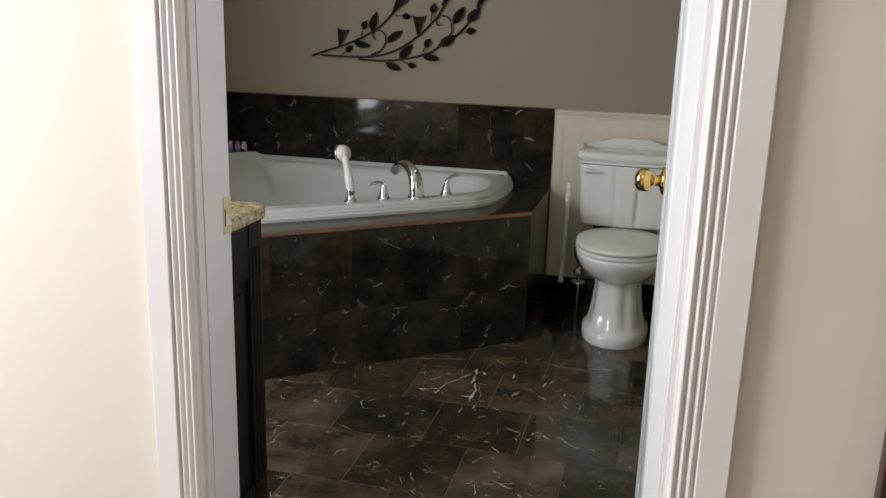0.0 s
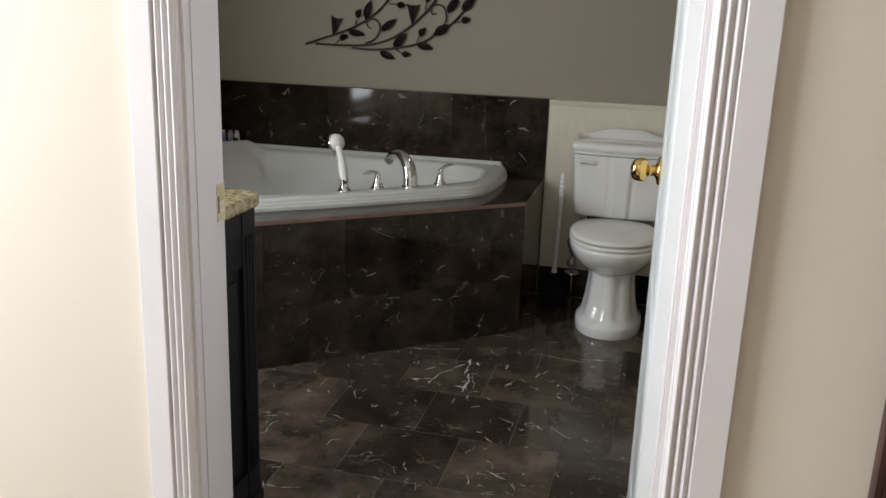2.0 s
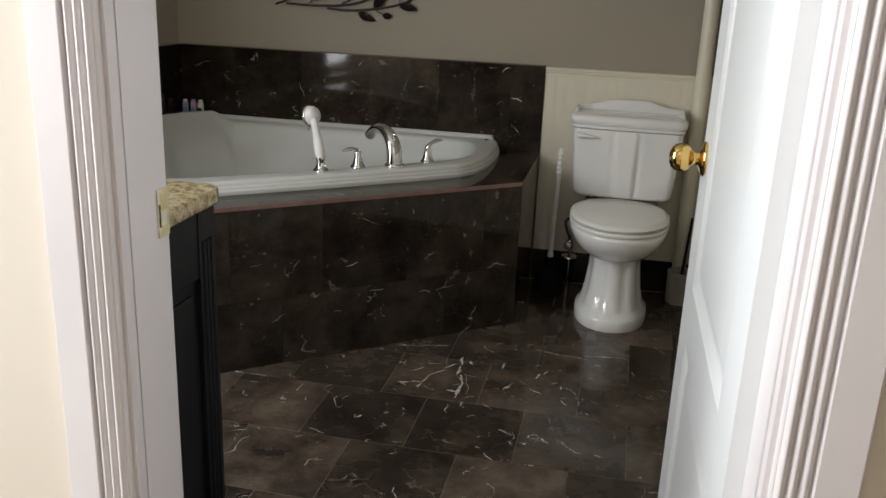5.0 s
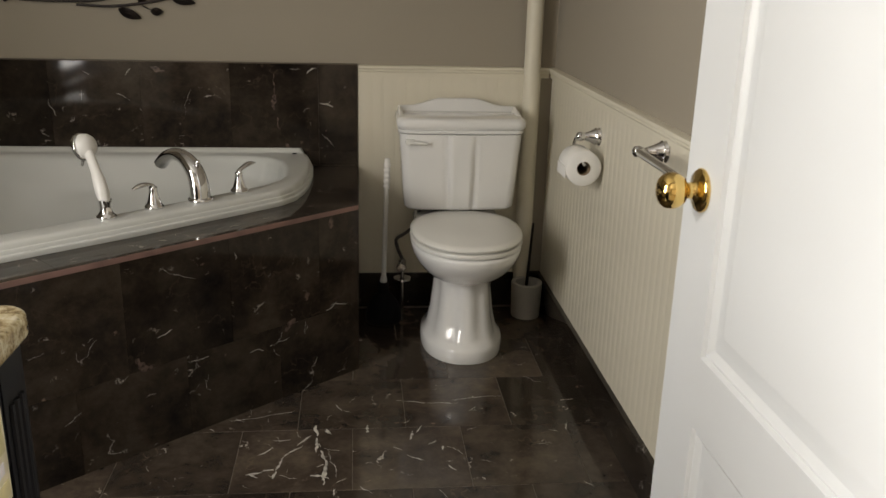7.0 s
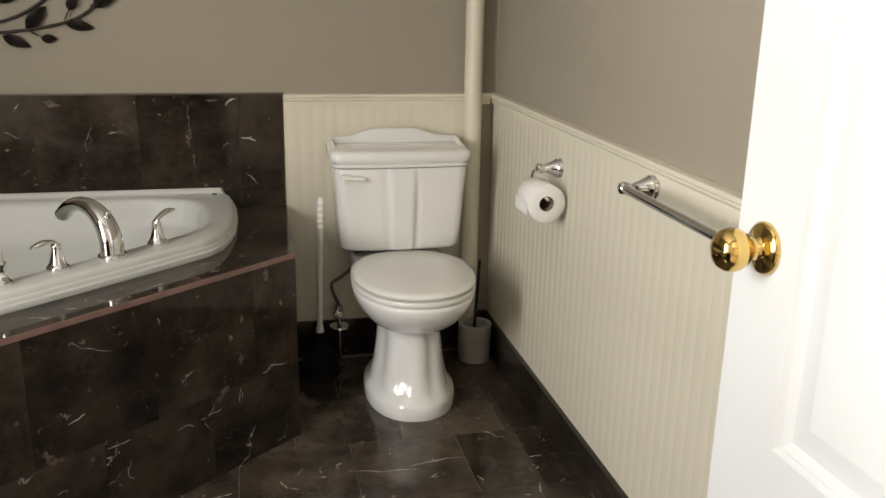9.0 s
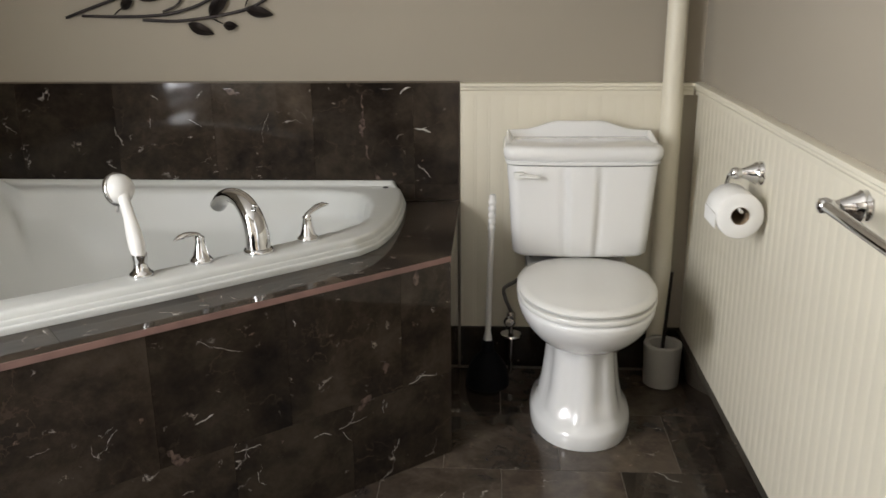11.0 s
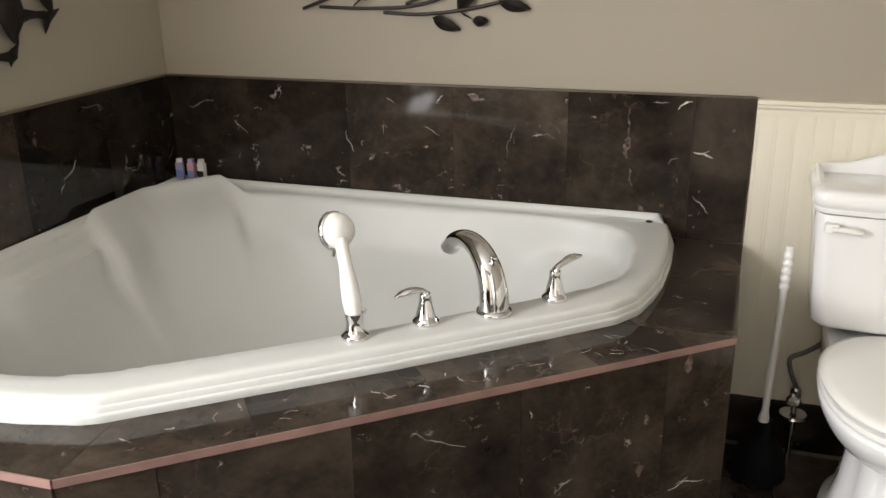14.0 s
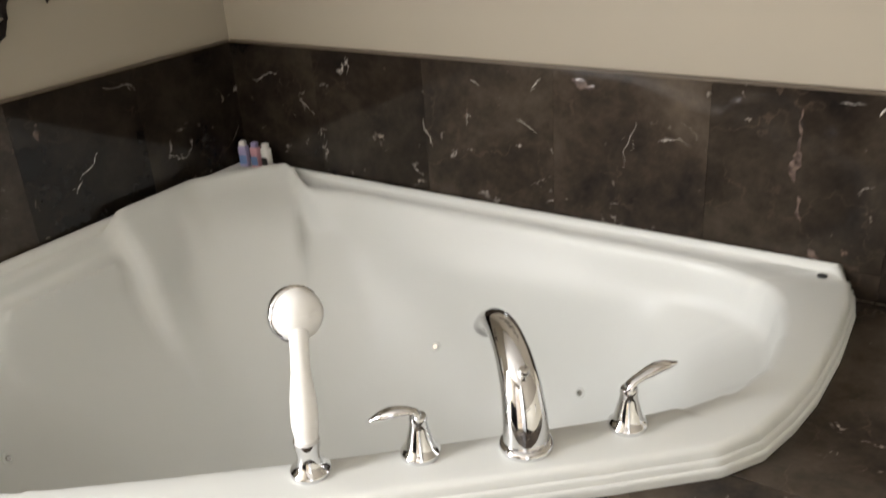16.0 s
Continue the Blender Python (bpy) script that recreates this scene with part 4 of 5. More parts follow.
# ---- vanity beside the doorway ----
VX0, VX1, VY0, VY1, VT = -1.78, -1.068, YD + 0.02, -2.168, 0.856
vanity = thing("vanity_cabinet", "black painted furniture-style vanity cabinet with panelled end", "cabinet")
part("body", boxed(VX0, VX1 - 0.010, VY0, VY1 - 0.012, 0.09, VT - 0.031, 0.002), M_BLACK, vanity)
for (y0, y1) in ((VY0, VY0 + 0.055), (VY1 - 0.062, VY1)):
    bm = boxed(VX1 - 0.062, VX1, y0, y1, 0.125, VT - 0.031, 0.004)
    for k in range(3):
        yy = y0 + 0.014 + k * 0.014
        tube(bm, [(VX1 + 0.0005, yy, 0.20), (VX1 + 0.0005, yy, VT - 0.09)], [0.0045, 0.0045], 8)
    part("pilaster", bm, M_BLACK, vanity)
    bm = bmesh.new()
    yc = (y0 + y1) / 2
    lathe(bm, [(0.0, 0.0), (0.022, 0.0), (0.026, 0.006), (0.024, 0.02), (0.018, 0.035), (0.022, 0.055), (0.033, 0.08), (0.040, 0.105), (0.036, 0.122), (0.0, 0.124)], (VX1 - 0.031, yc, 0), 20)
    part("foot", bm, M_BLACK, vanity, "turned black foot")
part("base_moulding", boxed(VX0, VX1 + 0.006, VY0, VY1 + 0.006, 0.10, 0.128, 0.006), M_BLACK, vanity)
bm = bmesh.new()
box(bm, VX1 - 0.012, VX1 - 0.002, VY0 + 0.055, VY1 - 0.062, 0.70, VT - 0.031, 0.003)
box(bm, VX1 - 0.012, VX1 - 0.002, VY0 + 0.055, VY1 - 0.062, 0.128, 0.20, 0.003)
box(bm, VX1 - 0.012, VX1 - 0.005, VY0 + 0.075, VY1 - 0.082, 0.225, 0.675, 0.005)
part("end_panel", bm, M_BLACK, vanity)
for x0, x1 in ((VX0 + 0.03, -1.455), (-1.445, VX1 - 0.075)):
    d = part("door", boxed(x0, x1, VY1 - 0.012, VY1 + 0.006, 0.15, VT - 0.05, 0.004), M_BLACK, vanity)
    part("raised_panel", boxed(x0 + 0.06, x1 - 0.06, VY1 + 0.006, VY1 + 0.011, 0.21, VT - 0.11, 0.004), M_BLACK, d)
def round_slab(x0, x1, y0, y1, z0, z1, r, edge):
    """A slab with one rounded free corner at x1, y1 and softly rounded upper and lower edges."""
    def ring(k, z):
        pts = [(x0 + k, y0 + k, z), (x1 - k, y0 + k, z)]
        for q in range(9):
            a = math.pi / 2 * q / 8
            pts.append((x1 - r + (r - k) * math.cos(a), y1 - r + (r - k) * math.sin(a), z))
        return pts + [(x0 + k, y1 - k, z)]
    steps = [(edge * (1 - math.cos(math.pi / 2 * q / 4)), edge * (1 - math.sin(math.pi / 2 * q / 4))) for q in range(5)]
    rings = [ring(b, z0 + a) for a, b in steps] + [ring(b, z1 - a) for a, b in reversed(steps)]
    return loft(bmesh.new(), rings)


bm = round_slab(VX0 - 0.01, VX1 + 0.014, VY0 - 0.018, VY1 + 0.018, VT - 0.030, VT, 0.034, 0.007)
solid("countertop", bm, M_GRANITE, "speckled beige granite vanity countertop", "countertop")

# ---- three little bottles on the tub corner ----
def mini_bottle(x, y, mats, rz):
    b = thing("toiletry_bottle", "small square toiletry bottle with pastel label on the tub corner", "bottle", "toiletry bottles", (x, y, 0.5995))
    b.rotation_euler[2] = radians(rz)
    part("body", boxed(-0.011, 0.011, -0.008, 0.008, 0, 0.052, 0.003), mats[0], b)
    part("label", boxed(-0.0098, 0.0098, -0.0088, -0.0081, 0.008, 0.030), mats[1], b, "coloured label")
    part("cap", boxed(-0.0075, 0.0075, -0.006, 0.006, 0.052, 0.064, 0.002), mats[2], b, "pale cap")
    return b


mini_bottle(-2.258, -0.040, (M_LAV, M_BLUE, M_PLASTIC), 12)
mini_bottle(-2.222, -0.036, (M_ROSE, M_BLUE, M_LAV), 6)
mini_bottle(-2.190, -0.032, (M_PLASTIC, M_HOLE, M_PLASTIC), -4)

# ---- metal branch on the back wall ----
art = thing("metal_wall_branch", "dark bronze metal leaf branch hung on the wall", "wall art")


def art_point(u, v, d=0.012):
    """Plan of the branch: u to the right and v down, in millimetres from its upper left."""
    return (-1.8885 + u * 0.000883, 0.012 - d, 1.337 - v * 0.000833 + u * 0.00002)


def twig(points, radii, d=0.012):
    bm = bmesh.new()
    tube(bm, [art_point(u, v, d) for u, v in points], radii, 10, 0.7, up=(0, 1, 0))
    return part("stem", bm, M_IRON, art)


def leaf(u, v, ang, length, width, kind=0):
    """A hammered leaf: pointed and cupped, with a raised midrib. kind 1: a tulip-like split tip; 2: a round bud."""
    a = radians(ang)
    dx, dz = math.cos(a), math.sin(a)
    rings = []
    n = 12
    for k in range(n + 1):
        s = k / n
        if kind == 2:
            w = width * (math.sin(math.pi * min(1, s * 1.05 + 0.02)) ** 0.7 if s < 0.93 else 0.12)
        elif kind == 1:
            w = width * (0.18 + 0.95 * s ** 1.3)
        else:
            w = width * math.sin(math.pi * s ** 0.85) ** 0.8 + 0.4
        w = max(w, 0.5)
        cu, cv = u + dx * length * s, v - dz * length * s
        row = []
        for q in (-1, -0.5, 0, 0.5, 1):
            lift = 0.010 * math.sin(math.pi * s) + (0.004 if q == 0 else 0) - 0.004 * abs(q)
            drop = -length * 0.28 * (1 - abs(q)) if (kind == 1 and k == n) else 0.0
            row.append(art_point(cu + dz * w * q + dx * drop, cv + dx * w * q - dz * drop, 0.012 + lift))
        back = [Vector(p) + Vector((0, 0.0025, 0)) for p in reversed(row)]
        rings.append(row + back)
    bm = bmesh.new()
    loft(bm, rings)
    return part("leaf", bm, M_IRON, art)


twig([(50, 303), (130, 275), (235, 240), (330, 200), (420, 145), (490, 75), (560, -20), (620, -110)], [0.0042, 0.0046, 0.0046, 0.0042, 0.0038])
twig([(105, 298), (250, 305), (400, 300), (520, 265), (620, 200), (700, 125), (750, 60), (790, -20), (830, -120)], [0.0042, 0.0046, 0.0046, 0.0042, 0.0036])
twig([(310, 318), (430, 325), (560, 312), (680, 285), (760, 235), (850, 170), (910, 95), (960, 10), (1010, -100)], [0.0042, 0.0046, 0.0046, 0.0042, 0.0036])
twig([(380, 293), (430, 270), (458, 225), (455, 185), (430, 163), (400, 165), (388, 185), (398, 208), (412, 210)], [0.0036, 0.0034, 0.003, 0.0022])
twig([(740, 240), (790, 200), (810, 155), (800, 105), (775, 85), (745, 85), (728, 105), (735, 132), (760, 130)], [0.0036, 0.0034, 0.003, 0.0022])
LEAVES = ((205, 250, 78, 100, 30, 1), (632, 185, 88, 105, 32, 1), (380, 165, 75, 105, 19, 0), (330, 195, 80, 30, 2, 0), (335, 158, 70, 52, 17, 2), (285, 228, -12, 95, 19, 0), (465, 225, 38, 105, 19, 0),
          (215, 298, 38, 45, 2, 0), (240, 278, 38, 52, 17, 2), (500, 82, -3, 45, 2, 0), (545, 85, -5, 50, 17, 2), (490, 75, 55, 110, 30, 1), (535, 310, 48, 100, 22, 0), (460, 335, -25, 92, 19, 0), (545, 320, -30, 40, 2, 0), (578, 345, -3, 50, 16, 2),
          (655, 285, 62, 50, 2, 0), (672, 250, 62, 55, 18, 2), (655, 290, -15, 95, 19, 0), (700, 118, 85, 48, 2, 0), (706, 72, 80, 55, 18, 2), (815, 125, 58, 105, 21, 0), (750, 240, 35, 95, 24, 0), (830, 180, 12, 55, 2, 0), (885, 165, 8, 52, 19, 2),
          (890, 115, 50, 95, 24, 0), (755, 30, 55, 100, 30, 1), (935, 40, 60, 100, 30, 1), (560, -10, 60, 100, 20, 0), (800, -30, 110, 90, 20, 0), (985, -50, 40, 90, 20, 0))
for lf in LEAVES:
    leaf(*lf)

# ---- scrolled black ornament on the side wall ----
orn = thing("scroll_ornament", "black cast metal scroll ornament hung on the side wall", "wall art")


def orn_point(y, z, d=0.012):
    return (XL - 0.012 + d, -0.655 + y, 0.944 + z)


def blade(points, radii, flat=0.32):
    bm = bmesh.new()
    tube(bm, [orn_point(y, z, d) for y, z, d in points], radii, 14, flat, up=(1, 0, 0))
    return part("scroll", bm, M_IRON, orn)


# a broad pointed leaf with thorned fins branching from it
blade([(0.003, 0.003, 0.012), (-0.004, 0.034, 0.016), (-0.014, 0.068, 0.022), (-0.021, 0.104, 0.026), (-0.032, 0.15, 0.026), (-0.032, 0.20, 0.024), (-0.012, 0.26, 0.020), (0.03, 0.31, 0.016)], [0.0018, 0.018, 0.036, 0.050, 0.046, 0.036, 0.022, 0.006])
blade([(0.010, 0.086, 0.018), (0.036, 0.082, 0.018), (0.058, 0.078, 0.016), (0.084, 0.076, 0.015), (0.096, 0.078, 0.014)], [0.022, 0.011, 0.008, 0.011, 0.007])
blade([(0.089, 0.052, 0.012), (0.091, 0.066, 0.014), (0.098, 0.078, 0.015), (0.108, 0.088, 0.014), (0.122, 0.102, 0.012)], [0.0012, 0.009, 0.015, 0.009, 0.0015])
blade([(0.122, 0.098, 0.013), (0.108, 0.122, 0.018), (0.103, 0.160, 0.024), (0.094, 0.205, 0.024), (0.062, 0.265, 0.018)], [0.0015, 0.018, 0.040, 0.036, 0.010])
blade([(0.130, 0.160, 0.018), (0.160, 0.161, 0.018), (0.186, 0.159, 0.016), (0.215, 0.156, 0.015)], [0.020, 0.011, 0.008, 0.010])
blade([(0.210, 0.113, 0.012), (0.213, 0.130, 0.014), (0.220, 0.148, 0.015), (0.238, 0.156, 0.014), (0.266, 0.166, 0.012)], [0.0012, 0.009, 0.014, 0.010, 0.0015])
blade([(0.240, 0.155, 0.014), (0.226, 0.185, 0.018), (0.205, 0.225, 0.020), (0.17, 0.28, 0.016)], [0.003, 0.018, 0.026, 0.006])
blade([(-0.040, 0.120, 0.020), (-0.078, 0.168, 0.022), (-0.100, 0.220, 0.020), (-0.095, 0.285, 0.016)], [0.026, 0.026, 0.024, 0.004])

for p, d in (((-1.645, -0.163, 0.314), (0.22, -0.87, 0.45)), ((-1.316, -0.131, 0.282), (-0.01, -0.95, 0.32)), ((-2.074, -0.875, 0.343), (0.8, 0.34, 0.5))):
    jet(p, d)

# ---- marble tiles, laid last ----
def upright(origin, right, outward):
    """Pose of a tile that stands on a wall: its x runs to the right, its y up, its face outward."""
    X, Z = Vector(right).normalized(), Vector(outward).normalized()
    Y = Vector((0, 0, 1))
    m = Matrix((X, Y, Z)).transposed().to_4x4()
    m.translation = Vector(origin)
    return m


jit = random.Random(5)


def tile_row(parent, start, right, outward, z0, z1, cuts, dark=()):
    """Tiles between the cuts, measured in metres along right from start; those in dark take the shaded copy."""
    r = Vector(right).normalized()
    for i, (a, b) in enumerate(zip(cuts, cuts[1:])):
        c = Vector(start) + r * ((a + b) / 2) + Vector((0, 0, (z0 + z1) / 2)) + Vector(outward).normalized() * jit.uniform(-0.0004, 0.0004)
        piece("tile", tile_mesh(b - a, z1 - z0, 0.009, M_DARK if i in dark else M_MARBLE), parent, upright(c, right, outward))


# walls round the tub; tiles nearest the corner have its shade in their colour
splash_n = tagged(new("splashback_north"), "dark brown marble tile splashback behind the tub", "splashback", "", "structure")
cuts = [0.0] + [round(-1.733 - XL - 0.302 + 0.302 * k, 3) for k in range(0, 5)] + [1.600]
cuts = [c for c in cuts if c >= 0]
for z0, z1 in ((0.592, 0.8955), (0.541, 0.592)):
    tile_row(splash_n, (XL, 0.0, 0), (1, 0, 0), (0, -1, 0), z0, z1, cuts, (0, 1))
splash_w = tagged(new("splashback_west"), "dark brown marble tile splashback on the side wall", "splashback", "", "structure")
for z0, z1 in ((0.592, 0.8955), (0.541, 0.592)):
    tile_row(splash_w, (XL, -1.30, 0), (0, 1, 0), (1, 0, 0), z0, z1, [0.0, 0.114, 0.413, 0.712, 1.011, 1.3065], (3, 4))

# platform front, returns and deck
fl = (VERT - FRONT).length
rt = -fd
nrm = Vector((-fd.y, fd.x, 0)) * -1
nrm = nrm if nrm.y < 0 else -nrm
s_top = [0.0, 0.149, 0.450, 0.752, 1.052, fl]
s_bot = [0.0, 0.295, 0.592, 0.890, fl]
for cutsf, z0, z1 in ((s_top, 0.229, 0.5262), (s_bot, 0.0, 0.229)):
    cc = [fl - c for c in reversed(cutsf)]
    tile_row(platform, VERT, rt, nrm, z0, z1, cc)
for cutsf, z0, z1 in (([0.001, 0.25, 0.551], 0.229, 0.5402), ([0.001, 0.30, 0.551], 0.0, 0.229)):
    tile_row(platform, (-0.692, -0.551, 0), (0, 1, 0), (1, 0, 0), z0, z1, cutsf)
for cutsf, z0, z1 in (([0.0, 0.20, 0.442], 0.229, 0.5262), ([0.0, 0.30, 0.442], 0.0, 0.229)):
    tile_row(platform, (-2.045, -1.336, 0), (1, 0.03, 0), (0.03, -1, 0), z0, z1, cutsf)


def slab(outline):
    """A deck slab of its own outline, with a small arris."""
    c = Vector((sum(p[0] for p in outline) / len(outline), sum(p[1] for p in outline) / len(outline)))
    bm = bmesh.new()
    def ring(k, z):
        out = []
        for p in outline:
            v = Vector(p) - c
            out.append((v.x * (1 - k / v.length), v.y * (1 - k / v.length), z))
        return out
    loft(bm, [ring(0.0003, -0.0085), ring(0.0003, -0.0003), ring(0.0006, 0.0)])
    ob = piece("deck_slab", mesh_of("deck_slab", bm, M_DECK, False), platform, Matrix.Translation((c.x, c.y, DECK)))
    return ob


FP = Vector((FRONT.x + 0.002, FRONT.y - 0.001))
VP = Vector((VERT.x, VERT.y - 0.001))
inn2 = Vector((-nrm.x, -nrm.y)).normalized()
L2 = (VP - FP).length
marks = [0.0, 0.30, 0.60, 0.90, L2]
dd = (VP - FP).normalized()
for i, (a, b) in enumerate(zip(marks, marks[1:])):
    p, q = FP + dd * a, FP + dd * b
    r0 = p + inn2 * 0.17 if i > 0 else Vector((-0.945, -0.5535))
    r1 = q + inn2 * (0.17 if i > 0 else 0.14) if i < 3 else VP + Vector((-0.02, 0.17))
    slab([(p.x, p.y), (q.x, q.y), (r1.x, r1.y), (r0.x, r0.y)])
slab([(-0.690, -0.551), (-0.690, -0.003), (-0.915, -0.003), (-0.915, -0.551)])
slab([(VP.x, VP.y), (VP.x - 0.02, VP.y + 0.17), (XL + 0.001, -1.17), (XL + 0.001, -1.338), (-2.045, -1.338)])

# floor: square tiles in running bond, half a tile shifted from row to row
y1 = -0.93 + 3 * TILE
while y1 > YD:
    off = -0.411 if round((y1 + 0.93) / -TILE) % 2 == 0 else -0.2625
    ya, yb = max(y1 - TILE, YD), min(y1, -0.001)
    if yb - ya > 0.02:
        x1 = off + 3 * TILE
        while x1 > -2.29:
            xa, xb = max(x1 - TILE, XL), min(x1, -0.001)
            if xb - xa > 0.02:
                hero = abs((xa + xb) / 2 + 0.86) < 0.1 and abs((ya + yb) / 2 + 1.08) < 0.1
                piece("tile", tile_mesh(xb - xa, yb - ya, 0.008, M_BOLD if hero else M_FLOOR, 0.0009, 0.0004), floor,
                      Matrix.Translation(((xa + xb) / 2, (ya + yb) / 2, jit.uniform(-0.0005, 0.0))))
            x1 -= TILE
    y1 -= TILE

# ---- veins: the larger calcite veins and fossil patches of the marble, each with its own run ----
vr = random.Random(11)


def vein(parent, m, u, v, ang, length, width, material=M_VEIN, branch=True, wander=0.6):
    """A thin tapering vein, flush in the polished face: m poses a plane whose z is the face's outward side."""
    bm = bmesh.new()

    def ribbon(u0, v0, a, ln, w):
        n = max(6, int(ln / 0.008))
        side, x, y, rows_ = 0.0, u0, v0, []
        for k in range(n + 1):
            s = k / n
            side = side * 0.45 + vr.uniform(-wander, wander)
            x += math.cos(a + side) * ln / n
            y += math.sin(a + side) * ln / n
            h = w * (0.12 + math.sin(math.pi * min(1, s * 0.96 + 0.03)) ** 0.6) * vr.uniform(0.2, 1.0)
            nx, ny = -math.sin(a + side), math.cos(a + side)
            rows_.append([m @ Vector((x + nx * h, y + ny * h, 0.0)), m @ Vector((x + nx * h * 0.6, y + ny * h * 0.6, 0.0003)), m @ Vector((x - nx * h * 0.6, y - ny * h * 0.6, 0.0003)), m @ Vector((x - nx * h, y - ny * h, 0.0))])
        loft(bm, rows_)
        return x, y

    a = radians(ang)
    width *= (0.46 if wander > 0.5 else 0.72) if material is M_VEIN else 1.0
    ribbon(u, v, a, length, width)
    if branch:
        for k in range(vr.choice((0, 1, 1, 2))):
            f = vr.uniform(0.2, 0.9)
            ribbon(u + math.cos(a) * length * f, v + math.sin(a) * length * f, a + vr.choice((-1, 1)) * vr.uniform(0.3, 0.9), length * vr.uniform(0.2, 0.5), width * 0.5)
    return part("vein", bm, material, parent, "", False)


def plane_of(origin, uaxis, normal):
    U, Z = Vector(uaxis).normalized(), Vector(normal).normalized()
    V = Z.cross(U) if abs(Z.z) > 0.5 else Vector((0, 0, 1))
    m = Matrix((U, V, Z)).transposed().to_4x4()
    m.translation = Vector(origin)
    return m


P_N = plane_of((0, -0.0006, 0), (1, 0, 0), (0, -1, 0))
for u, v, a, ln, w in ((-0.87, 0.858, 40, 0.04, 0.006), (-0.831, 0.763, -16, 0.05, 0.0065), (-0.822, 0.655, -53, 0.06, 0.0032), (-1.738, 0.774, -57, 0.067, 0.002), (-1.626, 0.795, -83, 0.03, 0.002),
                       (-1.267, 0.817, -89, 0.10, 0.0011), (-1.453, 0.876, -122, 0.03, 0.0028), (-2.092, 0.783, -45, 0.055, 0.0014), (-1.46, 0.765, 160, 0.05, 0.0018), (-1.62, 0.86, -30, 0.025, 0.0018)):
    vein(splash_n, P_N, u, v, a, ln, w)
for u, v, a, ln, w in ((-0.982, 0.873, -90, 0.085, 0.003), (-0.984, 0.80, -80, 0.06, 0.010), (-0.97, 0.72, -75, 0.05, 0.004), (-1.40, 0.878, -3, 0.05, 0.010), (-0.95, 0.62, -60, 0.03, 0.007)):
    vein(splash_n, P_N, u, v, a, ln, w, M_FOSSIL, False)
P_W = plane_of((XL + 0.0006, 0, 0), (0, 1, 0), (1, 0, 0))
for u, v, a, ln, w in ((-0.408, 0.75, -133, 0.075, 0.0026), (-0.375, 0.875, -9, 0.09, 0.0012), (-0.46, 0.70, -140, 0.03, 0.003), (-0.88, 0.74, -150, 0.07, 0.003), (-1.10, 0.80, 40, 0.05, 0.002)):
    vein(splash_w, P_W, u, v, a, ln, w)
vein(splash_w, P_W, -0.528, 0.844, -112, 0.035, 0.008, M_FOSSIL, False)
P_F = plane_of((FRONT.x, FRONT.y, 0), (fd.x, fd.y, 0), nrm)
P_F.translation = FRONT + nrm * 0.0006
for u, v, a, ln, w in ((0.137, 0.238, 168, 0.09, 0.004), (0.408, 0.178, 173, 0.05, 0.003), (0.68, 0.305, 176, 0.045, 0.004), (0.658, 0.486, -165, 0.11, 0.0016), (0.596, 0.207, -171, 0.06, 0.003), (0.34, 0.175, 178, 0.08, 0.0022),
                       (0.21, 0.175, 120, 0.04, 0.002), (0.86, 0.30, 100, 0.05, 0.0018), (0.93, 0.14, 150, 0.05, 0.002), (0.52, 0.10, 60, 0.05, 0.0018), (0.16, 0.10, -40, 0.04, 0.0022), (0.43, 0.46, 80, 0.02, 0.002)):
    vein(platform, P_F, u, v, a, ln, w)
for u, v, a, ln, w in ((0.745, 0.266, -162, 0.07, 0.012), (0.105, 0.478, 112, 0.045, 0.010), (0.199, 0.315, -90, 0.028, 0.012), (0.28, 0.20, 150, 0.05, 0.012)):
    vein(platform, P_F, u, v, a, ln, w, M_FOSSIL, False)
P_Z = plane_of((0, 0, 0.0002), (1, 0, 0), (0, 0, 1))
for u, v, a, ln, w in ((-0.813, -0.899, -96, 0.062, 0.007), (-0.819, -0.954, -109, 0.062, 0.006), (-0.838, -1.01, -129, 0.083, 0.004), (-0.888, -1.072, -109, 0.058, 0.0045), (-0.904, -1.13, -168, 0.028, 0.006), (-0.929, -1.134, -147, 0.044, 0.005), (-0.905, -1.13, -89, 0.041, 0.005), (-0.945, -1.168, 138, 0.029, 0.006), (-0.805, -0.97, -87, 0.073, 0.007), (-0.8, -1.035, -70, 0.055, 0.008), (-0.781, -1.081, -94, 0.117, 0.009), (-0.824, -1.158, -21, 0.052, 0.007), (-0.785, -0.926, -77, 0.032, 0.008), (-0.963, -1.062, 51, 0.052, 0.004), (-1.064, -0.872, 11, 0.106, 0.002), (-0.961, -0.852, 20, 0.082, 0.002), (-0.667, -0.907, -95, 0.041, 0.008)):
    vein(floor, P_Z, u, v, a, ln, w, M_VEIN, False, 0.35)
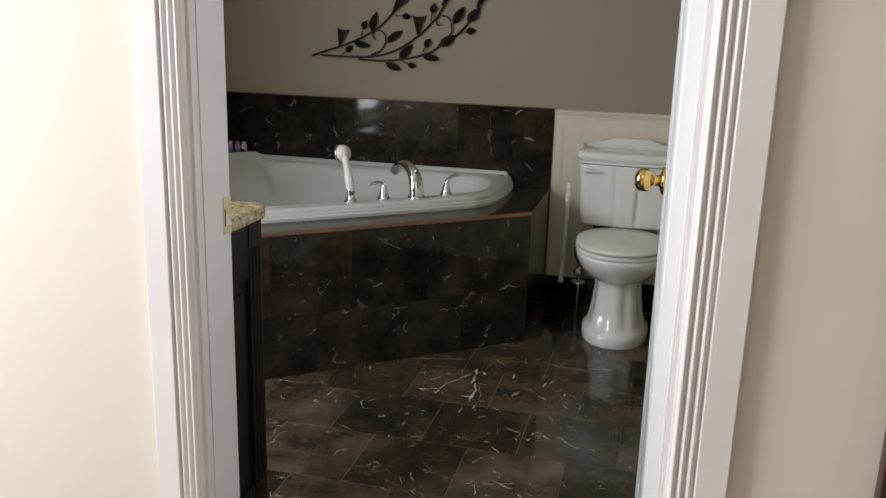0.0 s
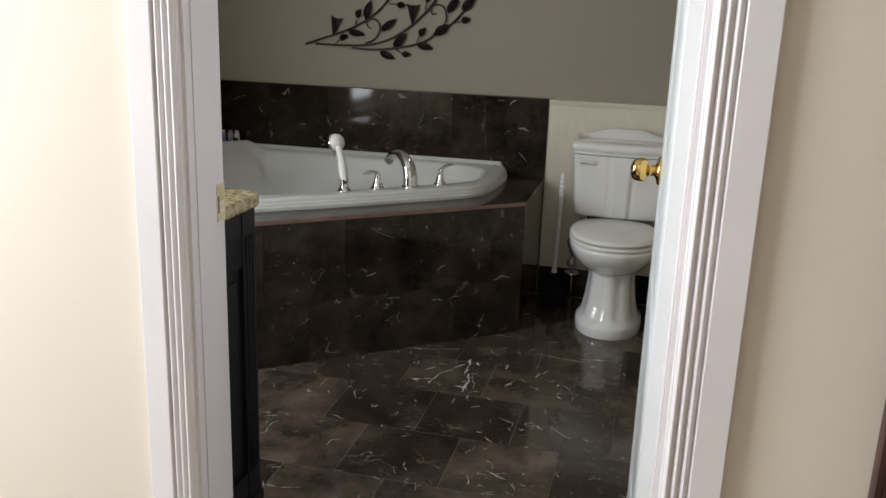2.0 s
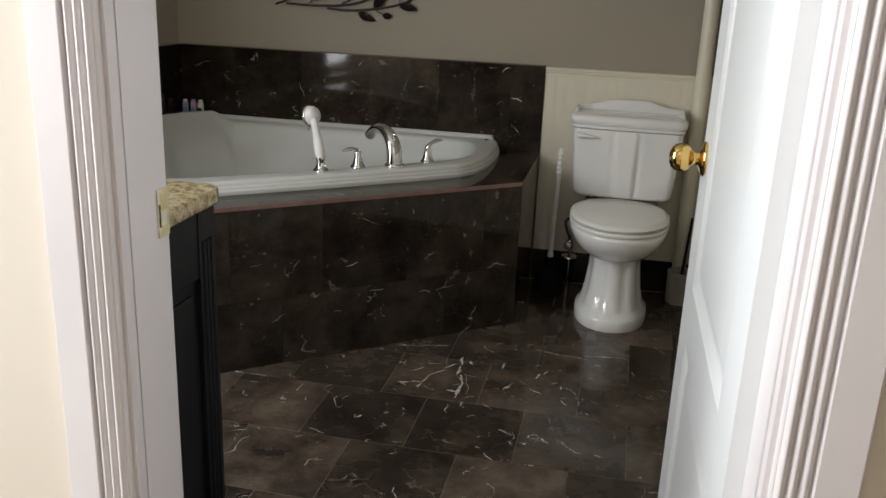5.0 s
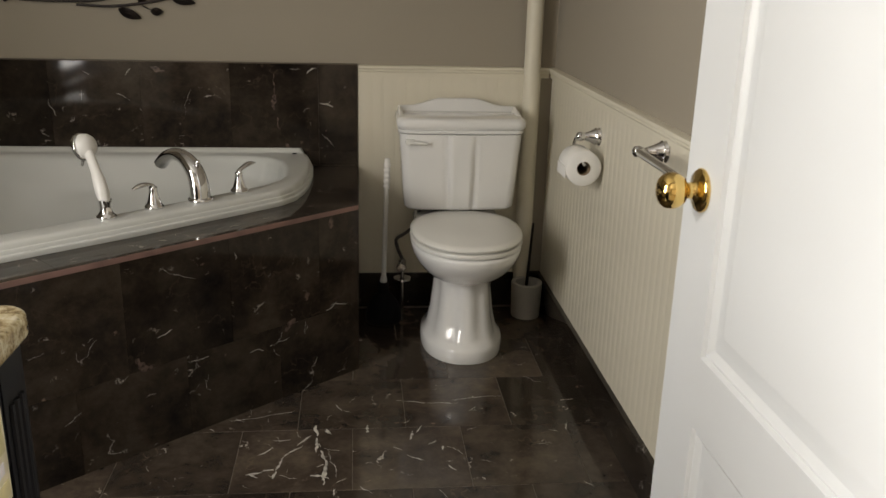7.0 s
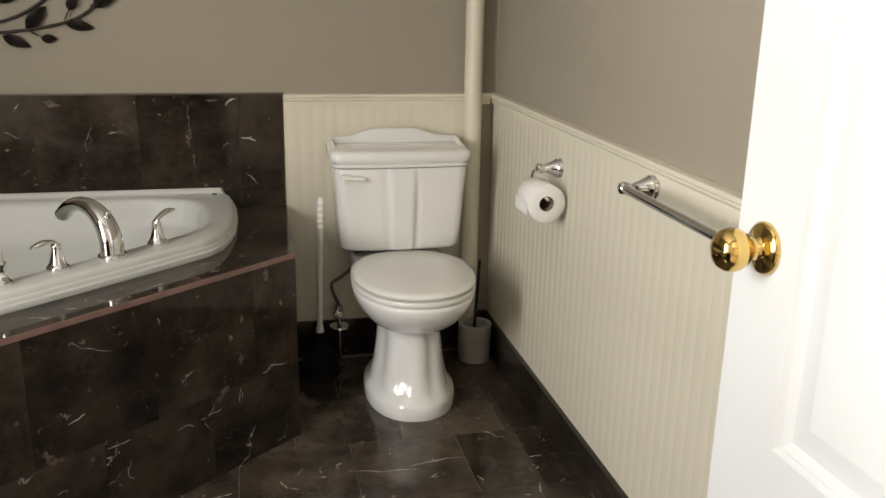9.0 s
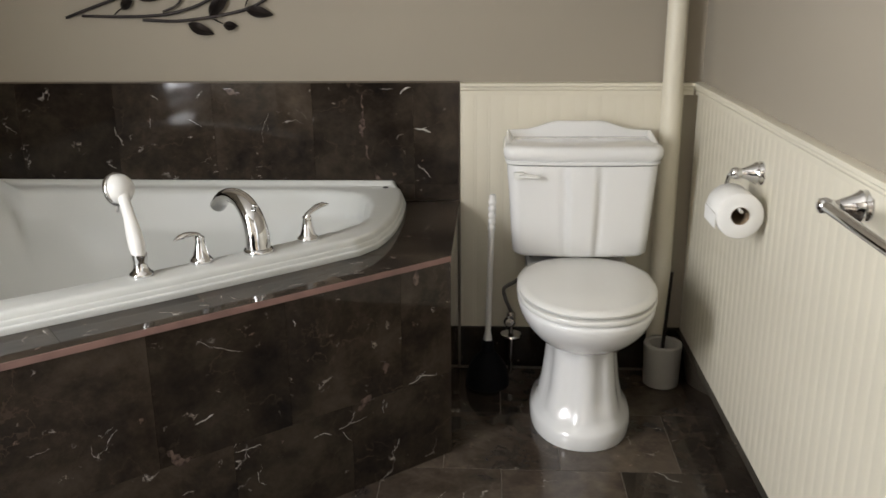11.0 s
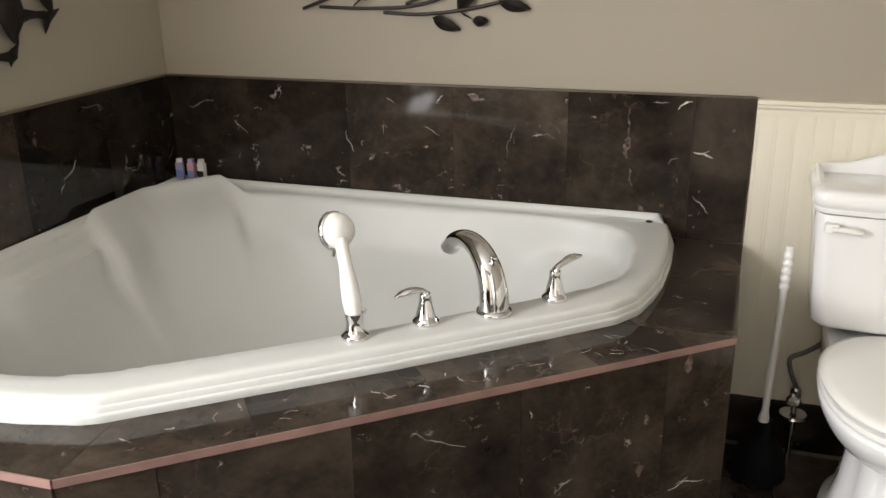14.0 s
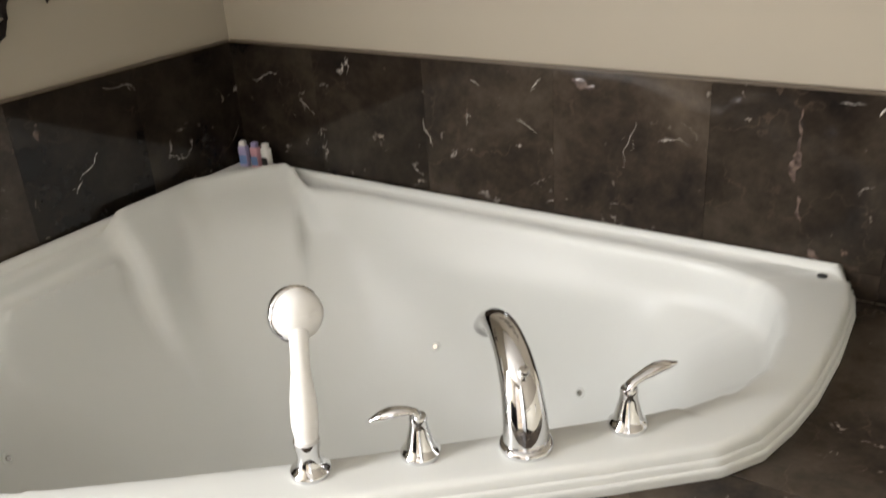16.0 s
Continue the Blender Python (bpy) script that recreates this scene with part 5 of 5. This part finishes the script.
for u, v, a, ln, w in ((-0.668, -0.945, -129, 0.008, 0.008), (-0.514, -0.916, -132, 0.044, 0.0035), (-0.542, -0.946, -112, 0.049, 0.006), (-0.605, -1.027, -47, 0.029, 0.0022), (-0.574, -1.069, -38, 0.054, 0.0025), (-0.511, -1.026, 27, 0.029, 0.004), (-0.47, -1.032, -79, 0.021, 0.006), (-0.465, -1.125, -60, 0.032, 0.003), (-0.59, -0.77, -2, 0.184, 0.0022), (-0.423, -0.779, 12, 0.153, 0.0022), (-0.102, -0.793, 6, 0.045, 0.003), (-0.75, -1.218, -106, 0.032, 0.004), (-0.75, -1.181, 97, 0.136, 0.0015), (-0.737, -1.047, -176, 0.044, 0.0018), (-0.165, -0.965, -21, 0.021, 0.003), (-0.722, -1.177, -159, 0.03, 0.002)):
    vein(floor, P_Z, u, v, a, ln, w, M_VEIN, False, 0.35)
for u, v, a, ln, w in ((-1.266, -1.305, 64, 0.05, 0.004), (-1.108, -1.373, 95, 0.075, 0.003), (-1.087, -1.70, 62, 0.06, 0.003),
                       (-0.606, -1.70, -13, 0.07, 0.004), (-0.637, -1.80, 91, 0.055, 0.005), (-0.355, -1.427, -36, 0.03, 0.003), (-0.632, -1.361, 0, 0.06, 0.002), (-1.307, -1.706, 89, 0.12, 0.003), (-0.30, -1.35, 70, 0.05, 0.002), (-0.18, -0.62, -40, 0.08, 0.002)):
    vein(floor, P_Z, u, v, a, ln, w)

for k in range(125):
    u, v, a = vr.uniform(-1.45, -0.1), vr.uniform(-2.5, -0.75), vr.uniform(0, 180)
    vein(floor, P_Z, u, v, a, vr.uniform(0.014, 0.06), vr.choice((0.0012, 0.002, 0.0032)), M_VEIN, k % 2 == 0)
P_D = plane_of((0, 0, DECK + 0.0002), (1, 0, 0), (0, 0, 1))
for k in range(26):
    p = FP + dd * vr.uniform(0.04, L2 - 0.03) + inn2 * vr.uniform(0.02, 0.085)
    vein(platform, P_D, p.x, p.y, vr.uniform(120, 260), vr.uniform(0.012, 0.04), vr.choice((0.0012, 0.0018, 0.003)), M_VEIN if k % 4 else M_FOSSIL, k % 3 == 0)

# ---- wainscot boards: narrow beaded boards side by side ----
def board_mesh(w=0.0405):
    bm = bmesh.new()
    out = [(0.0, 0.0), (0.0015, 0.0004), (0.003, 0.0001), (0.005, -0.0003), (0.007, 0.0001), (0.0085, 0.0004), (0.010, 0.0), (w - 0.00008, 0.0), (w - 0.00008, 0.0118), (0.0, 0.0118)]
    prism(bm, out, SKIRT - 0.008, RAIL - 0.021)
    return mesh_of("board", bm, M_BOARD, True, 50)


bmesh_board = board_mesh()
for k in range(16):
    piece("board", bmesh_board, w_n, Matrix.Translation((-0.6875 + k * 0.0405, 0, 0)))
for k in range(64):
    piece("board", bmesh_board, w_e, Matrix.Translation((0, -0.004 - k * 0.0405, 0)) @ Matrix.Rotation(radians(-90), 4, "Z"))
